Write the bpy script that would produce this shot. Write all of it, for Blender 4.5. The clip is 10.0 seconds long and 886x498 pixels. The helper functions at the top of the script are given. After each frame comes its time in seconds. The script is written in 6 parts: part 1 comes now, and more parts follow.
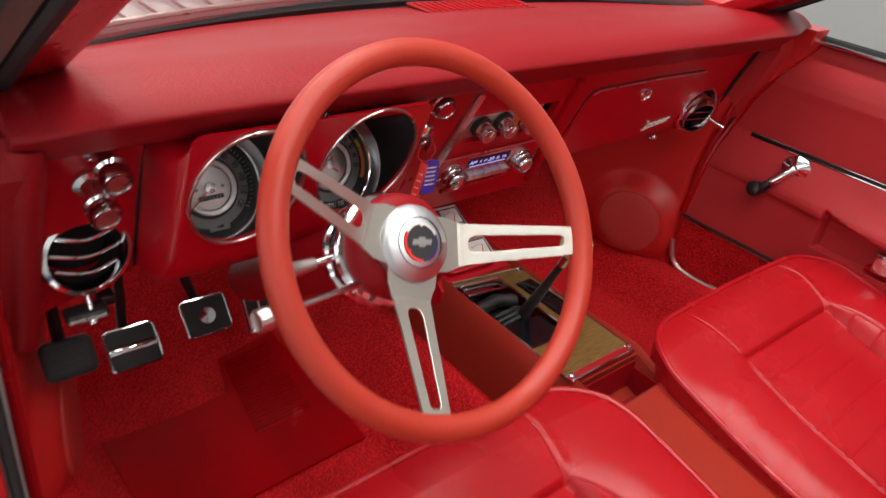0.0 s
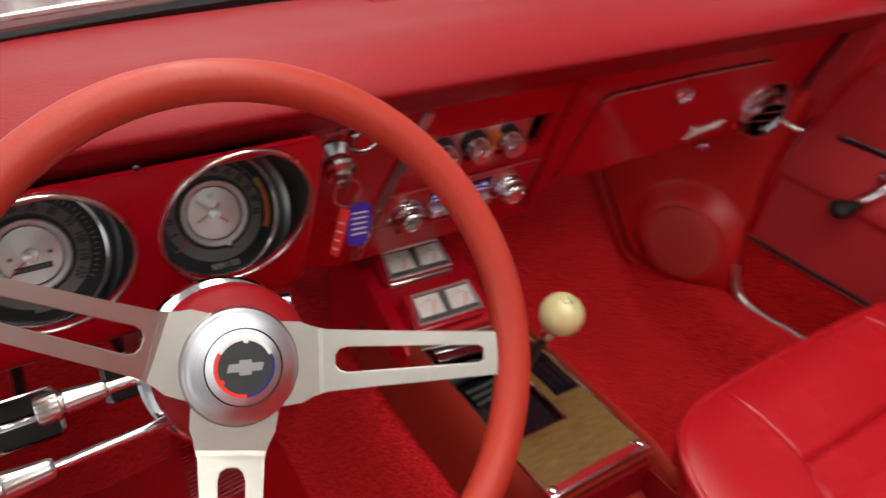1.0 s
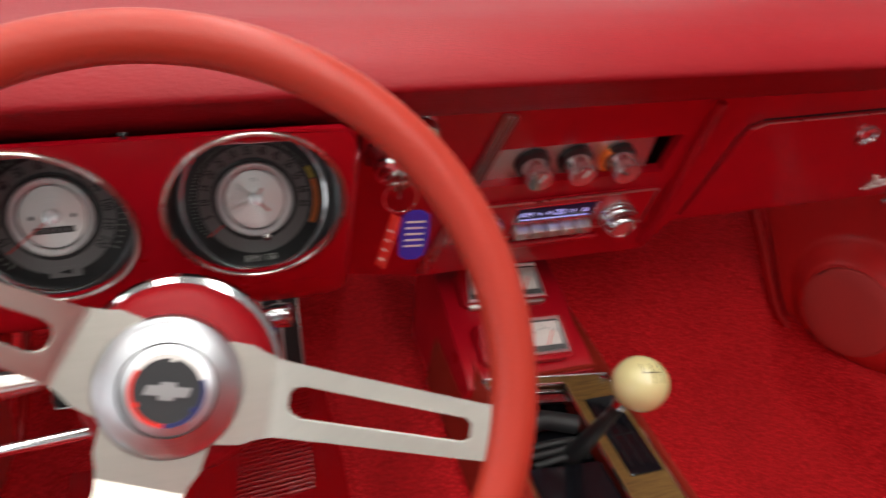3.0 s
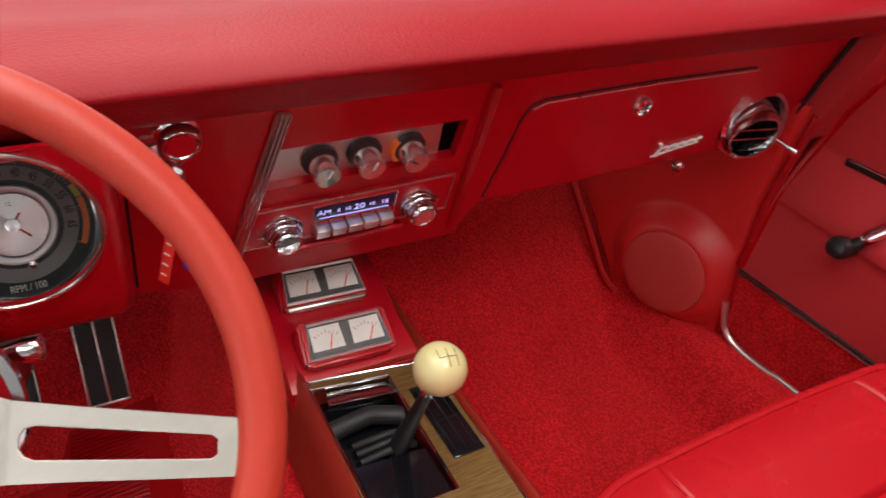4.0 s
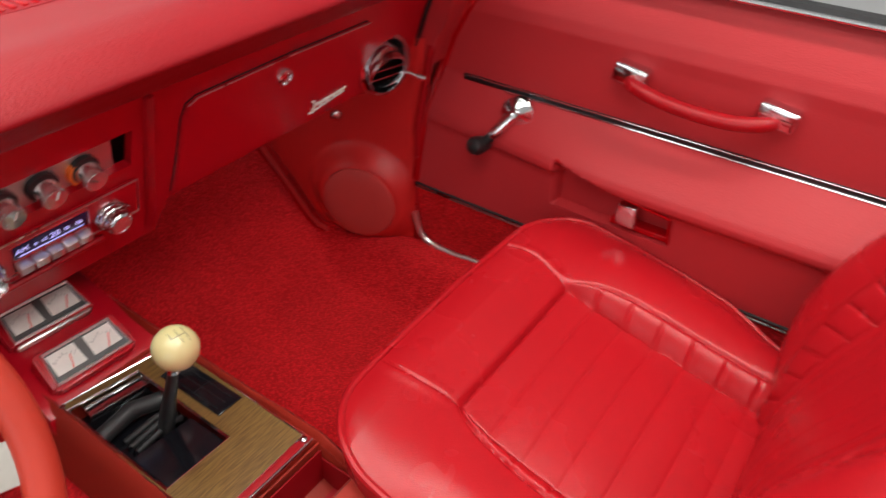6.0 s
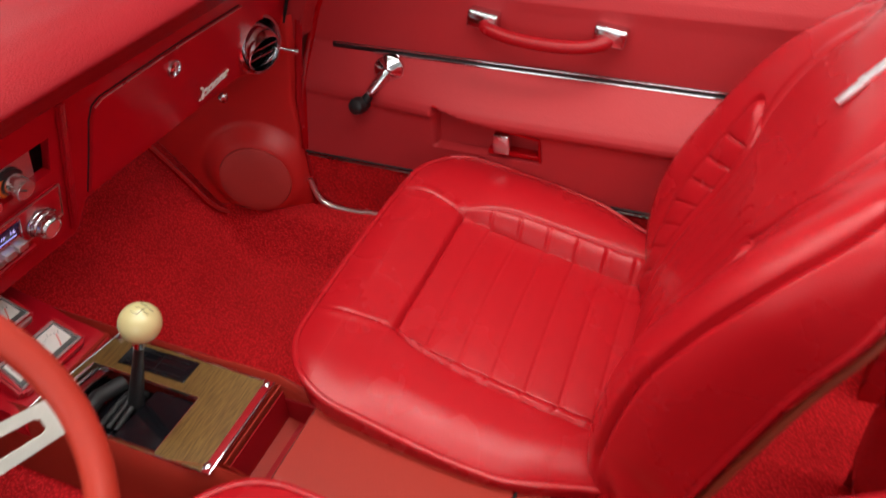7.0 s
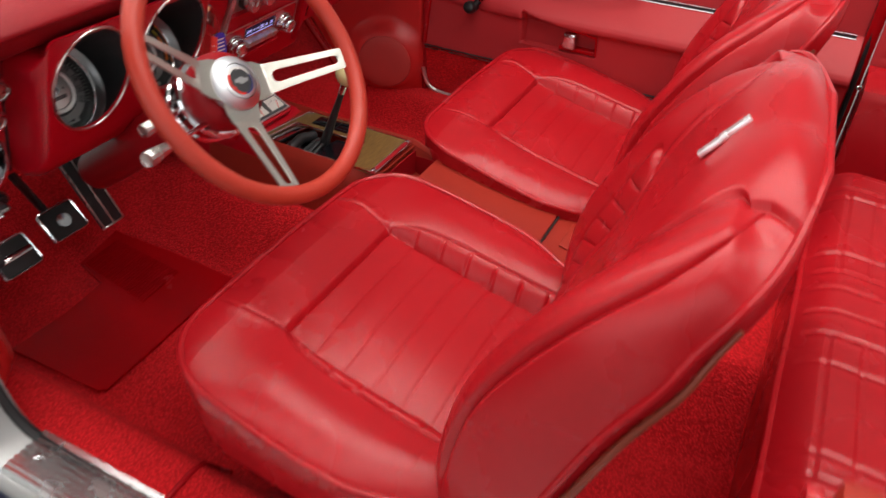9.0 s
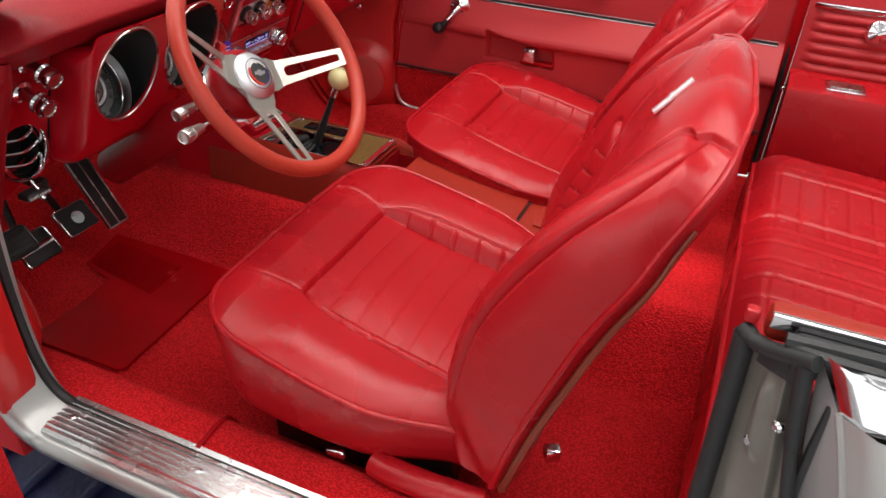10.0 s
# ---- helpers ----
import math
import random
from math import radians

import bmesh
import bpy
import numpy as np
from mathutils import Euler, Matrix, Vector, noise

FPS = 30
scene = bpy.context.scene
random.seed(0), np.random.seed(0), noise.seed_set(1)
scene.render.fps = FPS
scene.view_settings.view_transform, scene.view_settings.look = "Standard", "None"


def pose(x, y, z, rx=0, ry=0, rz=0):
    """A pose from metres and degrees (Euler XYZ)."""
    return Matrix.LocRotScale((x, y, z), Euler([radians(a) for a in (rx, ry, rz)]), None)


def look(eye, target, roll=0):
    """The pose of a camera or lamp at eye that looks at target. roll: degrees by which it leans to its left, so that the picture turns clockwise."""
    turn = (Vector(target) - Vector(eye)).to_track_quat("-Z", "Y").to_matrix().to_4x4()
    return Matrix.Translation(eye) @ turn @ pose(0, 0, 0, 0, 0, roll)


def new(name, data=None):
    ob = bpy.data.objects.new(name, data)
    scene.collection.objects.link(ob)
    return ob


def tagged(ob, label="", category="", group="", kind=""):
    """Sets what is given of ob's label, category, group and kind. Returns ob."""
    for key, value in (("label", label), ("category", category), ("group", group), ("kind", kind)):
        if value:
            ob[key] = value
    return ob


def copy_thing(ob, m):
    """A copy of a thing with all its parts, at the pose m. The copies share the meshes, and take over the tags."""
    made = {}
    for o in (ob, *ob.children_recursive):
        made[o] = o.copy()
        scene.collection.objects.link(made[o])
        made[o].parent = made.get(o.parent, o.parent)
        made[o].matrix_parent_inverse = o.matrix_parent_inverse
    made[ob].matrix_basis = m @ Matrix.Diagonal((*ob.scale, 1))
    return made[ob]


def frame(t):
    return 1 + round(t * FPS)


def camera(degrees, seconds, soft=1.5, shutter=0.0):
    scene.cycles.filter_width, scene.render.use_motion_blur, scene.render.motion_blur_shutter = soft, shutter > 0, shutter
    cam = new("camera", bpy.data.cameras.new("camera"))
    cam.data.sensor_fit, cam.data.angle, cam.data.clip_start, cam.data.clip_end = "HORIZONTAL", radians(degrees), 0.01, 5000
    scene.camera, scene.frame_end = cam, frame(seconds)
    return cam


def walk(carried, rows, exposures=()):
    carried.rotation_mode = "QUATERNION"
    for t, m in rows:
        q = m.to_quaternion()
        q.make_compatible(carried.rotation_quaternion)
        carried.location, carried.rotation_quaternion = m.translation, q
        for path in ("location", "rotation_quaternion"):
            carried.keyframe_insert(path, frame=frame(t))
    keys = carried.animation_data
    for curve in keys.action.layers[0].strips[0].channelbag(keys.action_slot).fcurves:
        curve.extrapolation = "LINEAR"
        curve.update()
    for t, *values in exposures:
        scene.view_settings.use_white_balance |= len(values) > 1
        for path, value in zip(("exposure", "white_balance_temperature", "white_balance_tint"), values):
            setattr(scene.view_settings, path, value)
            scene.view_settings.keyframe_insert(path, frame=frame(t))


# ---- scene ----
cam = camera(62.6, 10.0, shutter=0.5)
PATH = [
    (0, (-0.781, -0.758, 1.004), (0.414, 0.49, -0.004), 8.4),
    (0.4, (-0.692, -0.683, 1.014), (0.502, 0.525, -0.042), 7.6),
    (0.5, (-0.667, -0.688, 1.002), (0.541, 0.528, -0.03), 6.9),
    (0.7, (-0.58, -0.67, 0.981), (0.603, 0.566, -0.055), 5.5),
    (1, (-0.464, -0.648, 0.975), (0.505, 0.721, -0.115), 4.3),
    (1.2, (-0.422, -0.633, 0.959), (0.292, 0.875, -0.143), 1.5),
    (1.5, (-0.393, -0.602, 0.919), (-0.048, 1.018, -0.202), -0.8),
    (2, (-0.372, -0.581, 0.9), (-0.158, 1.063, -0.22), 0.3),
    (2.5, (-0.381, -0.578, 0.908), (-0.082, 1.049, -0.216), 2.4),
    (3, (-0.319, -0.596, 0.931), (0.235, 0.974, -0.177), 4.6),
    (3.2, (-0.297, -0.601, 0.93), (0.362, 0.938, -0.165), 5.1),
    (4.3, (-0.23, -0.631, 0.94), (0.668, 0.776, -0.161), 4.6),
    (4.5, (-0.224, -0.641, 0.944), (0.707, 0.749, -0.152), 4.5),
    (5, (-0.229, -0.671, 0.961), (0.801, 0.605, -0.183), 5.1),
    (5.5, (-0.25, -0.714, 1.002), (0.926, 0.377, -0.192), 4.6),
    (6, (-0.282, -0.742, 1.033), (1.039, 0.163, -0.165), 1.4),
    (6.2, (-0.299, -0.749, 1.046), (1.078, 0.075, -0.149), 0.1),
    (7.3, (-0.498, -0.774, 1.08), (0.923, -0.218, -0.212), -2.6),
    (7.5, (-0.571, -0.781, 1.078), (0.841, -0.228, -0.226), -3.0),
    (8, (-0.751, -0.843, 1.083), (0.648, -0.256, -0.219), -2.3),
    (8.2, (-0.813, -0.846, 1.081), (0.594, -0.261, -0.214), 0.2),
    (8.5, (-0.916, -0.93, 1.087), (0.474, -0.259, -0.185), 0.3),
    (9, (-1.083, -0.97, 1.077), (0.346, -0.263, -0.13), 2.2),
    (9.2, (-1.177, -0.975, 1.074), (0.304, -0.316, -0.097), 2.5),
    (9.5, (-1.237, -0.981, 1.063), (0.277, -0.343, -0.078), 2.9),
    (10, (-1.291, -0.998, 1.069), (0.251, -0.373, -0.042), 2.7),
]
EXPOSURE = [(0.0, -0.27), (1.5, -0.50), (2.5, -0.48), (3.2, -0.27), (4.5, -0.12), (6.0, -0.15), (7.5, -0.30), (8.5, -0.40), (10.0, -0.30)]
walk(cam, [(t, look(eye, target, roll)) for t, eye, target, roll in PATH], EXPOSURE)

# ---- world, lamps, exposure ----
world = bpy.data.worlds.new("world")
world.use_nodes = True
world.node_tree.nodes["Background"].inputs[0].default_value = (0.9, 0.95, 1.0, 1)
world.node_tree.nodes["Background"].inputs[1].default_value = 0.12
scene.world = world
scene.view_settings.exposure = 0.0
CEILING = 3.4
LAMPS = [(-1.9, 0.2, 0.4, 8.0, 85), (-0.75, 0.2, 0.35, 6.0, 85), (0.40, 0.2, 0.35, 7.0, 190), (-4.8, 0.0, 0.4, 9.0, 25), (4.8, 0.0, 0.4, 9.0, 12)]
WALL_FILLS = [(-5.9, -0.8, 1.7, 8.0, 2.6, -90, 145), (0.0, -5.9, 1.8, 7.0, 2.6, 0, 30), (5.9, 0.0, 1.5, 7.0, 2.6, 90, 45), (0.0, 5.9, 1.7, 9.0, 2.6, 180, 80)]


def area_lamp(x, y, sx, sy, watts):
    data = bpy.data.lights.new("ceiling_lamp", "AREA")
    data.shape, data.size, data.size_y, data.energy = "RECTANGLE", sx, sy, watts
    data.color = (1.0, 0.97, 0.93)
    ob = new("ceiling_lamp", data)
    ob.matrix_world = pose(x, y, CEILING - 0.06)
    return ob


for lamp_row in LAMPS:
    area_lamp(*lamp_row)
# large fill lamps added before the showroom's plain walls; no windows stand there
for wx, wy, wz, ww, wh, turn, watts in WALL_FILLS:
    fill_data = bpy.data.lights.new("wall_fill_lamp", "AREA")
    fill_data.shape, fill_data.size, fill_data.size_y, fill_data.energy, fill_data.color = "RECTANGLE", ww, wh, watts, (0.97, 0.98, 1.0)
    new("wall_fill_lamp", fill_data).matrix_world = pose(wx, wy, wz, 90, 0, turn)


# ---- materials ----
def material(name, base, rough=0.5, metal=0.0, vary=0.12, vary_scale=8.0, grain=0.0, grain_scale=400.0, coat=0.0,
             stretch=(1, 1, 1), rough_vary=0.08, spec=0.5, grain_kind="noise", emit=0.0, wrinkle=0.0, wrinkle_scale=28.0):
    m = bpy.data.materials.new(name)
    m.use_nodes = True
    nt = m.node_tree
    b = nt.nodes["Principled BSDF"]
    b.inputs["Roughness"].default_value = rough
    b.inputs["Metallic"].default_value = metal
    b.inputs["Specular IOR Level"].default_value = spec
    b.inputs["Coat Weight"].default_value = coat
    b.inputs["Coat Roughness"].default_value = 0.12
    if emit:
        b.inputs["Emission Color"].default_value = (*base, 1)
        b.inputs["Emission Strength"].default_value = emit
    coord = nt.nodes.new("ShaderNodeTexCoord")
    mapping = nt.nodes.new("ShaderNodeMapping")
    mapping.inputs["Scale"].default_value = stretch
    nt.links.new(coord.outputs["Object"], mapping.inputs["Vector"])
    large = nt.nodes.new("ShaderNodeTexNoise")
    large.inputs["Scale"].default_value = vary_scale
    large.inputs["Detail"].default_value = 4
    nt.links.new(mapping.outputs[0], large.inputs["Vector"])
    mix = nt.nodes.new("ShaderNodeMix")
    mix.data_type = "RGBA"
    mix.inputs["A"].default_value = (*[c * (1 - vary) for c in base], 1)
    mix.inputs["B"].default_value = (*[min(1, c * (1 + vary)) for c in base], 1)
    nt.links.new(large.outputs["Fac"], mix.inputs["Factor"])
    nt.links.new(mix.outputs["Result"], b.inputs["Base Color"])
    rr = nt.nodes.new("ShaderNodeMapRange")
    rr.inputs["To Min"].default_value = max(0.02, rough - rough_vary)
    rr.inputs["To Max"].default_value = min(1, rough + rough_vary)
    nt.links.new(large.outputs["Fac"], rr.inputs["Value"])
    nt.links.new(rr.outputs[0], b.inputs["Roughness"])
    if grain:
        if grain_kind == "cells":
            fine = nt.nodes.new("ShaderNodeTexVoronoi")
            out = fine.outputs["Distance"]
        else:
            fine = nt.nodes.new("ShaderNodeTexNoise")
            fine.inputs["Detail"].default_value = 2
            out = fine.outputs["Fac"]
        fine.inputs["Scale"].default_value = grain_scale
        nt.links.new(mapping.outputs[0], fine.inputs["Vector"])
        bump = nt.nodes.new("ShaderNodeBump")
        bump.inputs["Strength"].default_value = 1.0
        bump.inputs["Distance"].default_value = grain
        nt.links.new(out, bump.inputs["Height"])
        nt.links.new(bump.outputs[0], b.inputs["Normal"])
        if wrinkle:
            soft = nt.nodes.new("ShaderNodeTexNoise")
            soft.inputs["Scale"].default_value, soft.inputs["Detail"].default_value = wrinkle_scale, 3
            soft.inputs["Distortion"].default_value = 0.6
            nt.links.new(mapping.outputs[0], soft.inputs["Vector"])
            wide = nt.nodes.new("ShaderNodeBump")
            wide.inputs["Strength"].default_value = 1.0
            wide.inputs["Distance"].default_value = wrinkle
            nt.links.new(soft.outputs["Fac"], wide.inputs["Height"])
            nt.links.new(wide.outputs[0], bump.inputs["Normal"])
    return m


def spun_material(name, base, rough, turn=0.0):
    """Lathe-turned metal: fine rings round the z axis that draw the highlights out into a fan."""
    m = bpy.data.materials.new(name)
    m.use_nodes = True
    nt = m.node_tree
    b = nt.nodes["Principled BSDF"]
    b.inputs["Metallic"].default_value = 1.0
    b.inputs["Roughness"].default_value = rough
    b.inputs["Anisotropic"].default_value = 0.85
    b.inputs["Anisotropic Rotation"].default_value = turn
    tangent = nt.nodes.new("ShaderNodeTangent")
    tangent.direction_type, tangent.axis = "RADIAL", "Z"
    nt.links.new(tangent.outputs[0], b.inputs["Tangent"])
    coord = nt.nodes.new("ShaderNodeTexCoord")
    length = nt.nodes.new("ShaderNodeVectorMath")
    length.operation = "LENGTH"
    nt.links.new(coord.outputs["Object"], length.inputs[0])
    rings = nt.nodes.new("ShaderNodeTexNoise")
    rings.noise_dimensions = "1D"
    rings.inputs["Scale"].default_value, rings.inputs["Detail"].default_value = 900, 3
    nt.links.new(length.outputs["Value"], rings.inputs["W"])
    mix = nt.nodes.new("ShaderNodeMix")
    mix.data_type = "RGBA"
    mix.inputs["A"].default_value = (*[c * 0.86 for c in base], 1)
    mix.inputs["B"].default_value = (*[min(1, c * 1.1) for c in base], 1)
    nt.links.new(rings.outputs["Fac"], mix.inputs["Factor"])
    nt.links.new(mix.outputs["Result"], b.inputs["Base Color"])
    return m


def carpet_material(name, dark, light, scale, depth):
    """Loop pile: rows of short tufts, the shade in their gaps painted dark, and worn, paler patches."""
    m = bpy.data.materials.new(name)
    m.use_nodes = True
    nt = m.node_tree
    b = nt.nodes["Principled BSDF"]
    b.inputs["Roughness"].default_value = 0.9
    b.inputs["Specular IOR Level"].default_value = 0.15
    b.inputs["Sheen Weight"].default_value = 0.25
    b.inputs["Sheen Tint"].default_value = (1.0, 0.06, 0.06, 1)
    coord = nt.nodes.new("ShaderNodeTexCoord")
    warp = nt.nodes.new("ShaderNodeTexNoise")
    warp.inputs["Scale"].default_value = 40
    add = nt.nodes.new("ShaderNodeVectorMath")
    add.operation = "MULTIPLY_ADD"
    add.inputs[1].default_value = (0.012, 0.012, 0.012)
    nt.links.new(coord.outputs["Object"], warp.inputs["Vector"])
    nt.links.new(warp.outputs["Color"], add.inputs[0])
    nt.links.new(coord.outputs["Object"], add.inputs[2])
    mapping = nt.nodes.new("ShaderNodeMapping")
    mapping.inputs["Scale"].default_value = (1.0, 0.55, 0.8)
    nt.links.new(add.outputs[0], mapping.inputs["Vector"])
    cells = nt.nodes.new("ShaderNodeTexVoronoi")
    cells.inputs["Scale"].default_value = scale
    nt.links.new(mapping.outputs[0], cells.inputs["Vector"])
    patch = nt.nodes.new("ShaderNodeTexNoise")
    patch.inputs["Scale"].default_value = 9
    patch.inputs["Detail"].default_value = 6
    nt.links.new(coord.outputs["Object"], patch.inputs["Vector"])
    # colour falls off away from each tuft's middle, as shade between the loops
    ramp = nt.nodes.new("ShaderNodeMapRange")
    ramp.inputs["From Min"].default_value = 0.62
    ramp.inputs["From Max"].default_value = 0.22
    nt.links.new(cells.outputs["Distance"], ramp.inputs["Value"])
    mix = nt.nodes.new("ShaderNodeMix")
    mix.data_type = "RGBA"
    mix.inputs["A"].default_value = (*dark, 1)
    mix.inputs["B"].default_value = (*light, 1)
    nt.links.new(ramp.outputs[0], mix.inputs["Factor"])
    wear = nt.nodes.new("ShaderNodeMix")
    wear.data_type, wear.blend_type = "RGBA", "MULTIPLY"
    wear.inputs["Factor"].default_value = 1
    wr = nt.nodes.new("ShaderNodeMapRange")
    wr.inputs["From Min"].default_value, wr.inputs["From Max"].default_value = 0.3, 0.7
    wr.inputs["To Min"].default_value, wr.inputs["To Max"].default_value = 0.88, 1.06
    nt.links.new(patch.outputs["Fac"], wr.inputs["Value"])
    nt.links.new(mix.outputs["Result"], wear.inputs["A"])
    nt.links.new(wr.outputs[0], wear.inputs["B"])
    nt.links.new(wear.outputs["Result"], b.inputs["Base Color"])
    bump = nt.nodes.new("ShaderNodeBump")
    bump.invert = True
    bump.inputs["Strength"].default_value = 0.9
    bump.inputs["Distance"].default_value = depth
    nt.links.new(cells.outputs["Distance"], bump.inputs["Height"])
    nt.links.new(bump.outputs[0], b.inputs["Normal"])
    return m


def wood_material():
    m = bpy.data.materials.new("walnut veneer")
    m.use_nodes = True
    nt = m.node_tree
    b = nt.nodes["Principled BSDF"]
    b.inputs["Roughness"].default_value = 0.35
    coord = nt.nodes.new("ShaderNodeTexCoord")
    mapping = nt.nodes.new("ShaderNodeMapping")
    mapping.inputs["Scale"].default_value = (14, 170, 60)
    mapping.inputs["Rotation"].default_value = (0, 0, radians(6))
    n = nt.nodes.new("ShaderNodeTexNoise")
    n.inputs["Scale"].default_value, n.inputs["Detail"].default_value = 3.0, 5
    nt.links.new(coord.outputs["Object"], mapping.inputs["Vector"])
    nt.links.new(mapping.outputs[0], n.inputs["Vector"])
    ramp = nt.nodes.new("ShaderNodeValToRGB")
    ramp.color_ramp.elements[0].position, ramp.color_ramp.elements[1].position = 0.3, 0.72
    ramp.color_ramp.elements[0].color = (0.085, 0.040, 0.012, 1)
    ramp.color_ramp.elements[1].color = (0.20, 0.115, 0.032, 1)
    nt.links.new(n.outputs["Fac"], ramp.inputs["Fac"])
    nt.links.new(ramp.outputs["Color"], b.inputs["Base Color"])
    return m


def glass_material(name="clear glass"):
    m = bpy.data.materials.new(name)
    m.use_nodes = True
    nt = m.node_tree
    nt.nodes.remove(nt.nodes["Principled BSDF"])
    clear = nt.nodes.new("ShaderNodeBsdfTransparent")
    clear.inputs[0].default_value = (0.93, 0.96, 0.95, 1)
    gloss = nt.nodes.new("ShaderNodeBsdfGlossy")
    gloss.inputs["Roughness"].default_value = 0.02
    fres = nt.nodes.new("ShaderNodeFresnel")
    fres.inputs["IOR"].default_value = 1.45
    mix = nt.nodes.new("ShaderNodeMixShader")
    nt.links.new(fres.outputs[0], mix.inputs[0])
    nt.links.new(clear.outputs[0], mix.inputs[1])
    nt.links.new(gloss.outputs[0], mix.inputs[2])
    nt.links.new(mix.outputs[0], nt.nodes["Material Output"].inputs["Surface"])
    return m


VINYL = material("red vinyl", (0.37, 0.0062, 0.0108), 0.27, vary=0.07, vary_scale=6, grain=0.00016, grain_scale=700, grain_kind="cells", rough_vary=0.07, spec=0.33, wrinkle=0.0002)
PAD = material("red dash pad vinyl", (0.25, 0.0055, 0.010), 0.46, vary=0.07, grain=0.0003, grain_scale=420, grain_kind="cells", spec=0.20, wrinkle=0.0004, wrinkle_scale=75)
PAINT = material("red dash paint", (0.44, 0.002, 0.011), 0.30, vary=0.08, coat=0.2, grain=0.0001, grain_scale=300)
DOORVINYL = material("red door vinyl", (0.43, 0.024, 0.029), 0.50, vary=0.06, vary_scale=5, grain=0.0002, grain_scale=420, grain_kind="cells", spec=0.32, wrinkle=0.0007, wrinkle_scale=18)
KICK = material("red moulded plastic", (0.56, 0.018, 0.018), 0.36, vary=0.08, grain=0.00025, grain_scale=380, spec=0.45)
PODCOVER = material("grained red speaker cover", (0.47, 0.040, 0.036), 0.55, vary=0.08, grain=0.0004, grain_scale=320, spec=0.35)
CONSOLE = material("orange red console plastic", (0.28, 0.020, 0.011), 0.44, vary=0.08, vary_scale=5, grain=0.0003, grain_scale=350, spec=0.22)
RIM = material("orange red wheel rim", (0.39, 0.033, 0.018), 0.40, vary=0.08, vary_scale=14, grain=0.0003, grain_scale=300, spec=0.35)
CARPET = carpet_material("red loop carpet", (0.50, 0.008, 0.011), (0.86, 0.020, 0.028), 360, 0.0030)
COLUMN = material("dark red column paint", (0.26, 0.002, 0.006), 0.5, vary=0.1, spec=0.25)
MAT = material("dark red floor mat vinyl", (0.36, 0.0012, 0.004), 0.24, vary=0.12, vary_scale=12, grain=0.0002, grain_scale=250, spec=0.2)
CHROME = material("chrome", (0.72, 0.72, 0.74), 0.11, 1.0, vary=0.05, rough_vary=0.03)
STEEL = material("brushed steel", (0.48, 0.455, 0.405), 0.34, 0.85, vary=0.06, grain=0.00005, grain_scale=160, stretch=(3, 60, 3), rough_vary=0.08)
ALUMINIUM = material("spun aluminium", (0.74, 0.75, 0.77), 0.24, 1.0, vary=0.08, vary_scale=30, grain=0.00006, grain_scale=300)
HUBMETAL = spun_material("spun hub aluminium", (0.66, 0.68, 0.71), 0.36)
SPUNDISC = spun_material("spun gauge disc", (0.72, 0.68, 0.66), 0.34)
DARKCHROME = material("smoked chrome cone", (0.24, 0.245, 0.25), 0.30, 1.0, vary=0.08)
POLISHED = material("polished aluminium knob", (0.92, 0.92, 0.91), 0.14, 0.9, vary=0.05)
RINGPAINT = material("silver dial ring", (0.78, 0.78, 0.78), 0.30, 0.25, vary=0.05)
SILLMETAL = material("bright sill aluminium", (0.90, 0.90, 0.90), 0.26, 1.0, vary=0.1, vary_scale=18, rough_vary=0.08)
SATIN = material("satin aluminium strip", (0.62, 0.58, 0.55), 0.28, 1.0, vary=0.12, vary_scale=10)
BLACK = material("black plastic", (0.012, 0.012, 0.013), 0.32, vary=0.2, grain=0.0001)
GLOSSBLACK = material("gloss black plate", (0.006, 0.006, 0.008), 0.12, vary=0.3)
RUBBER = material("black rubber", (0.013, 0.013, 0.014), 0.55, vary=0.2, vary_scale=30, grain=0.0004, grain_scale=300)
TUNNEL = material("charcoal vinyl", (0.011, 0.011, 0.012), 0.5, vary=0.2, grain=0.0003, grain_scale=300)
DIAL = material("dial grey black", (0.008, 0.0085, 0.009), 0.40, vary=0.1)
DIALBAND = material("dial band grey", (0.21, 0.205, 0.205), 0.5, vary=0.1)
PODFACE = material("dark grey gauge face", (0.075, 0.075, 0.073), 0.4, vary=0.1)
DIALGREY = material("grey badge metal", (0.36, 0.36, 0.36), 0.4, 0.5, vary=0.05)
EMBLEM = material("dark grey emblem enamel", (0.035, 0.036, 0.038), 0.32, vary=0.1)
DIALMARK = material("pale green dial marks", (0.34, 0.40, 0.34), 0.5, vary=0.05)
FACEWHITE = material("off white gauge card", (0.74, 0.71, 0.66), 0.5, vary=0.12, vary_scale=60)
WHITE = material("white lettering", (0.75, 0.74, 0.70), 0.5, vary=0.05)
INK = material("black lettering", (0.006, 0.006, 0.006), 0.5, vary=0.1)
REDINK = material("red pointer", (0.75, 0.03, 0.02), 0.4, vary=0.05)
ORANGE = material("orange red zone", (0.85, 0.20, 0.03), 0.45, vary=0.05)
YELLOW = material("yellow zone", (0.55, 0.45, 0.05), 0.45, vary=0.05)
BLUEINK = material("dark blue enamel", (0.02, 0.025, 0.12), 0.3, vary=0.1)
BLUETAG = material("blue plastic tag", (0.05, 0.035, 0.42), 0.4, vary=0.1)
REDTAG = material("bright red tag", (0.75, 0.03, 0.02), 0.35, vary=0.1)
RINGMETAL = material("bright satin dial ring", (0.86, 0.86, 0.86), 0.40, 1.0, vary=0.06)
IVORY = material("ivory knob", (0.58, 0.51, 0.25), 0.18, vary=0.04, coat=0.4)
WOOD = wood_material()
SILVER = material("silver car paint", (0.44, 0.44, 0.43), 0.40, 0.7, vary=0.05, coat=0.6)
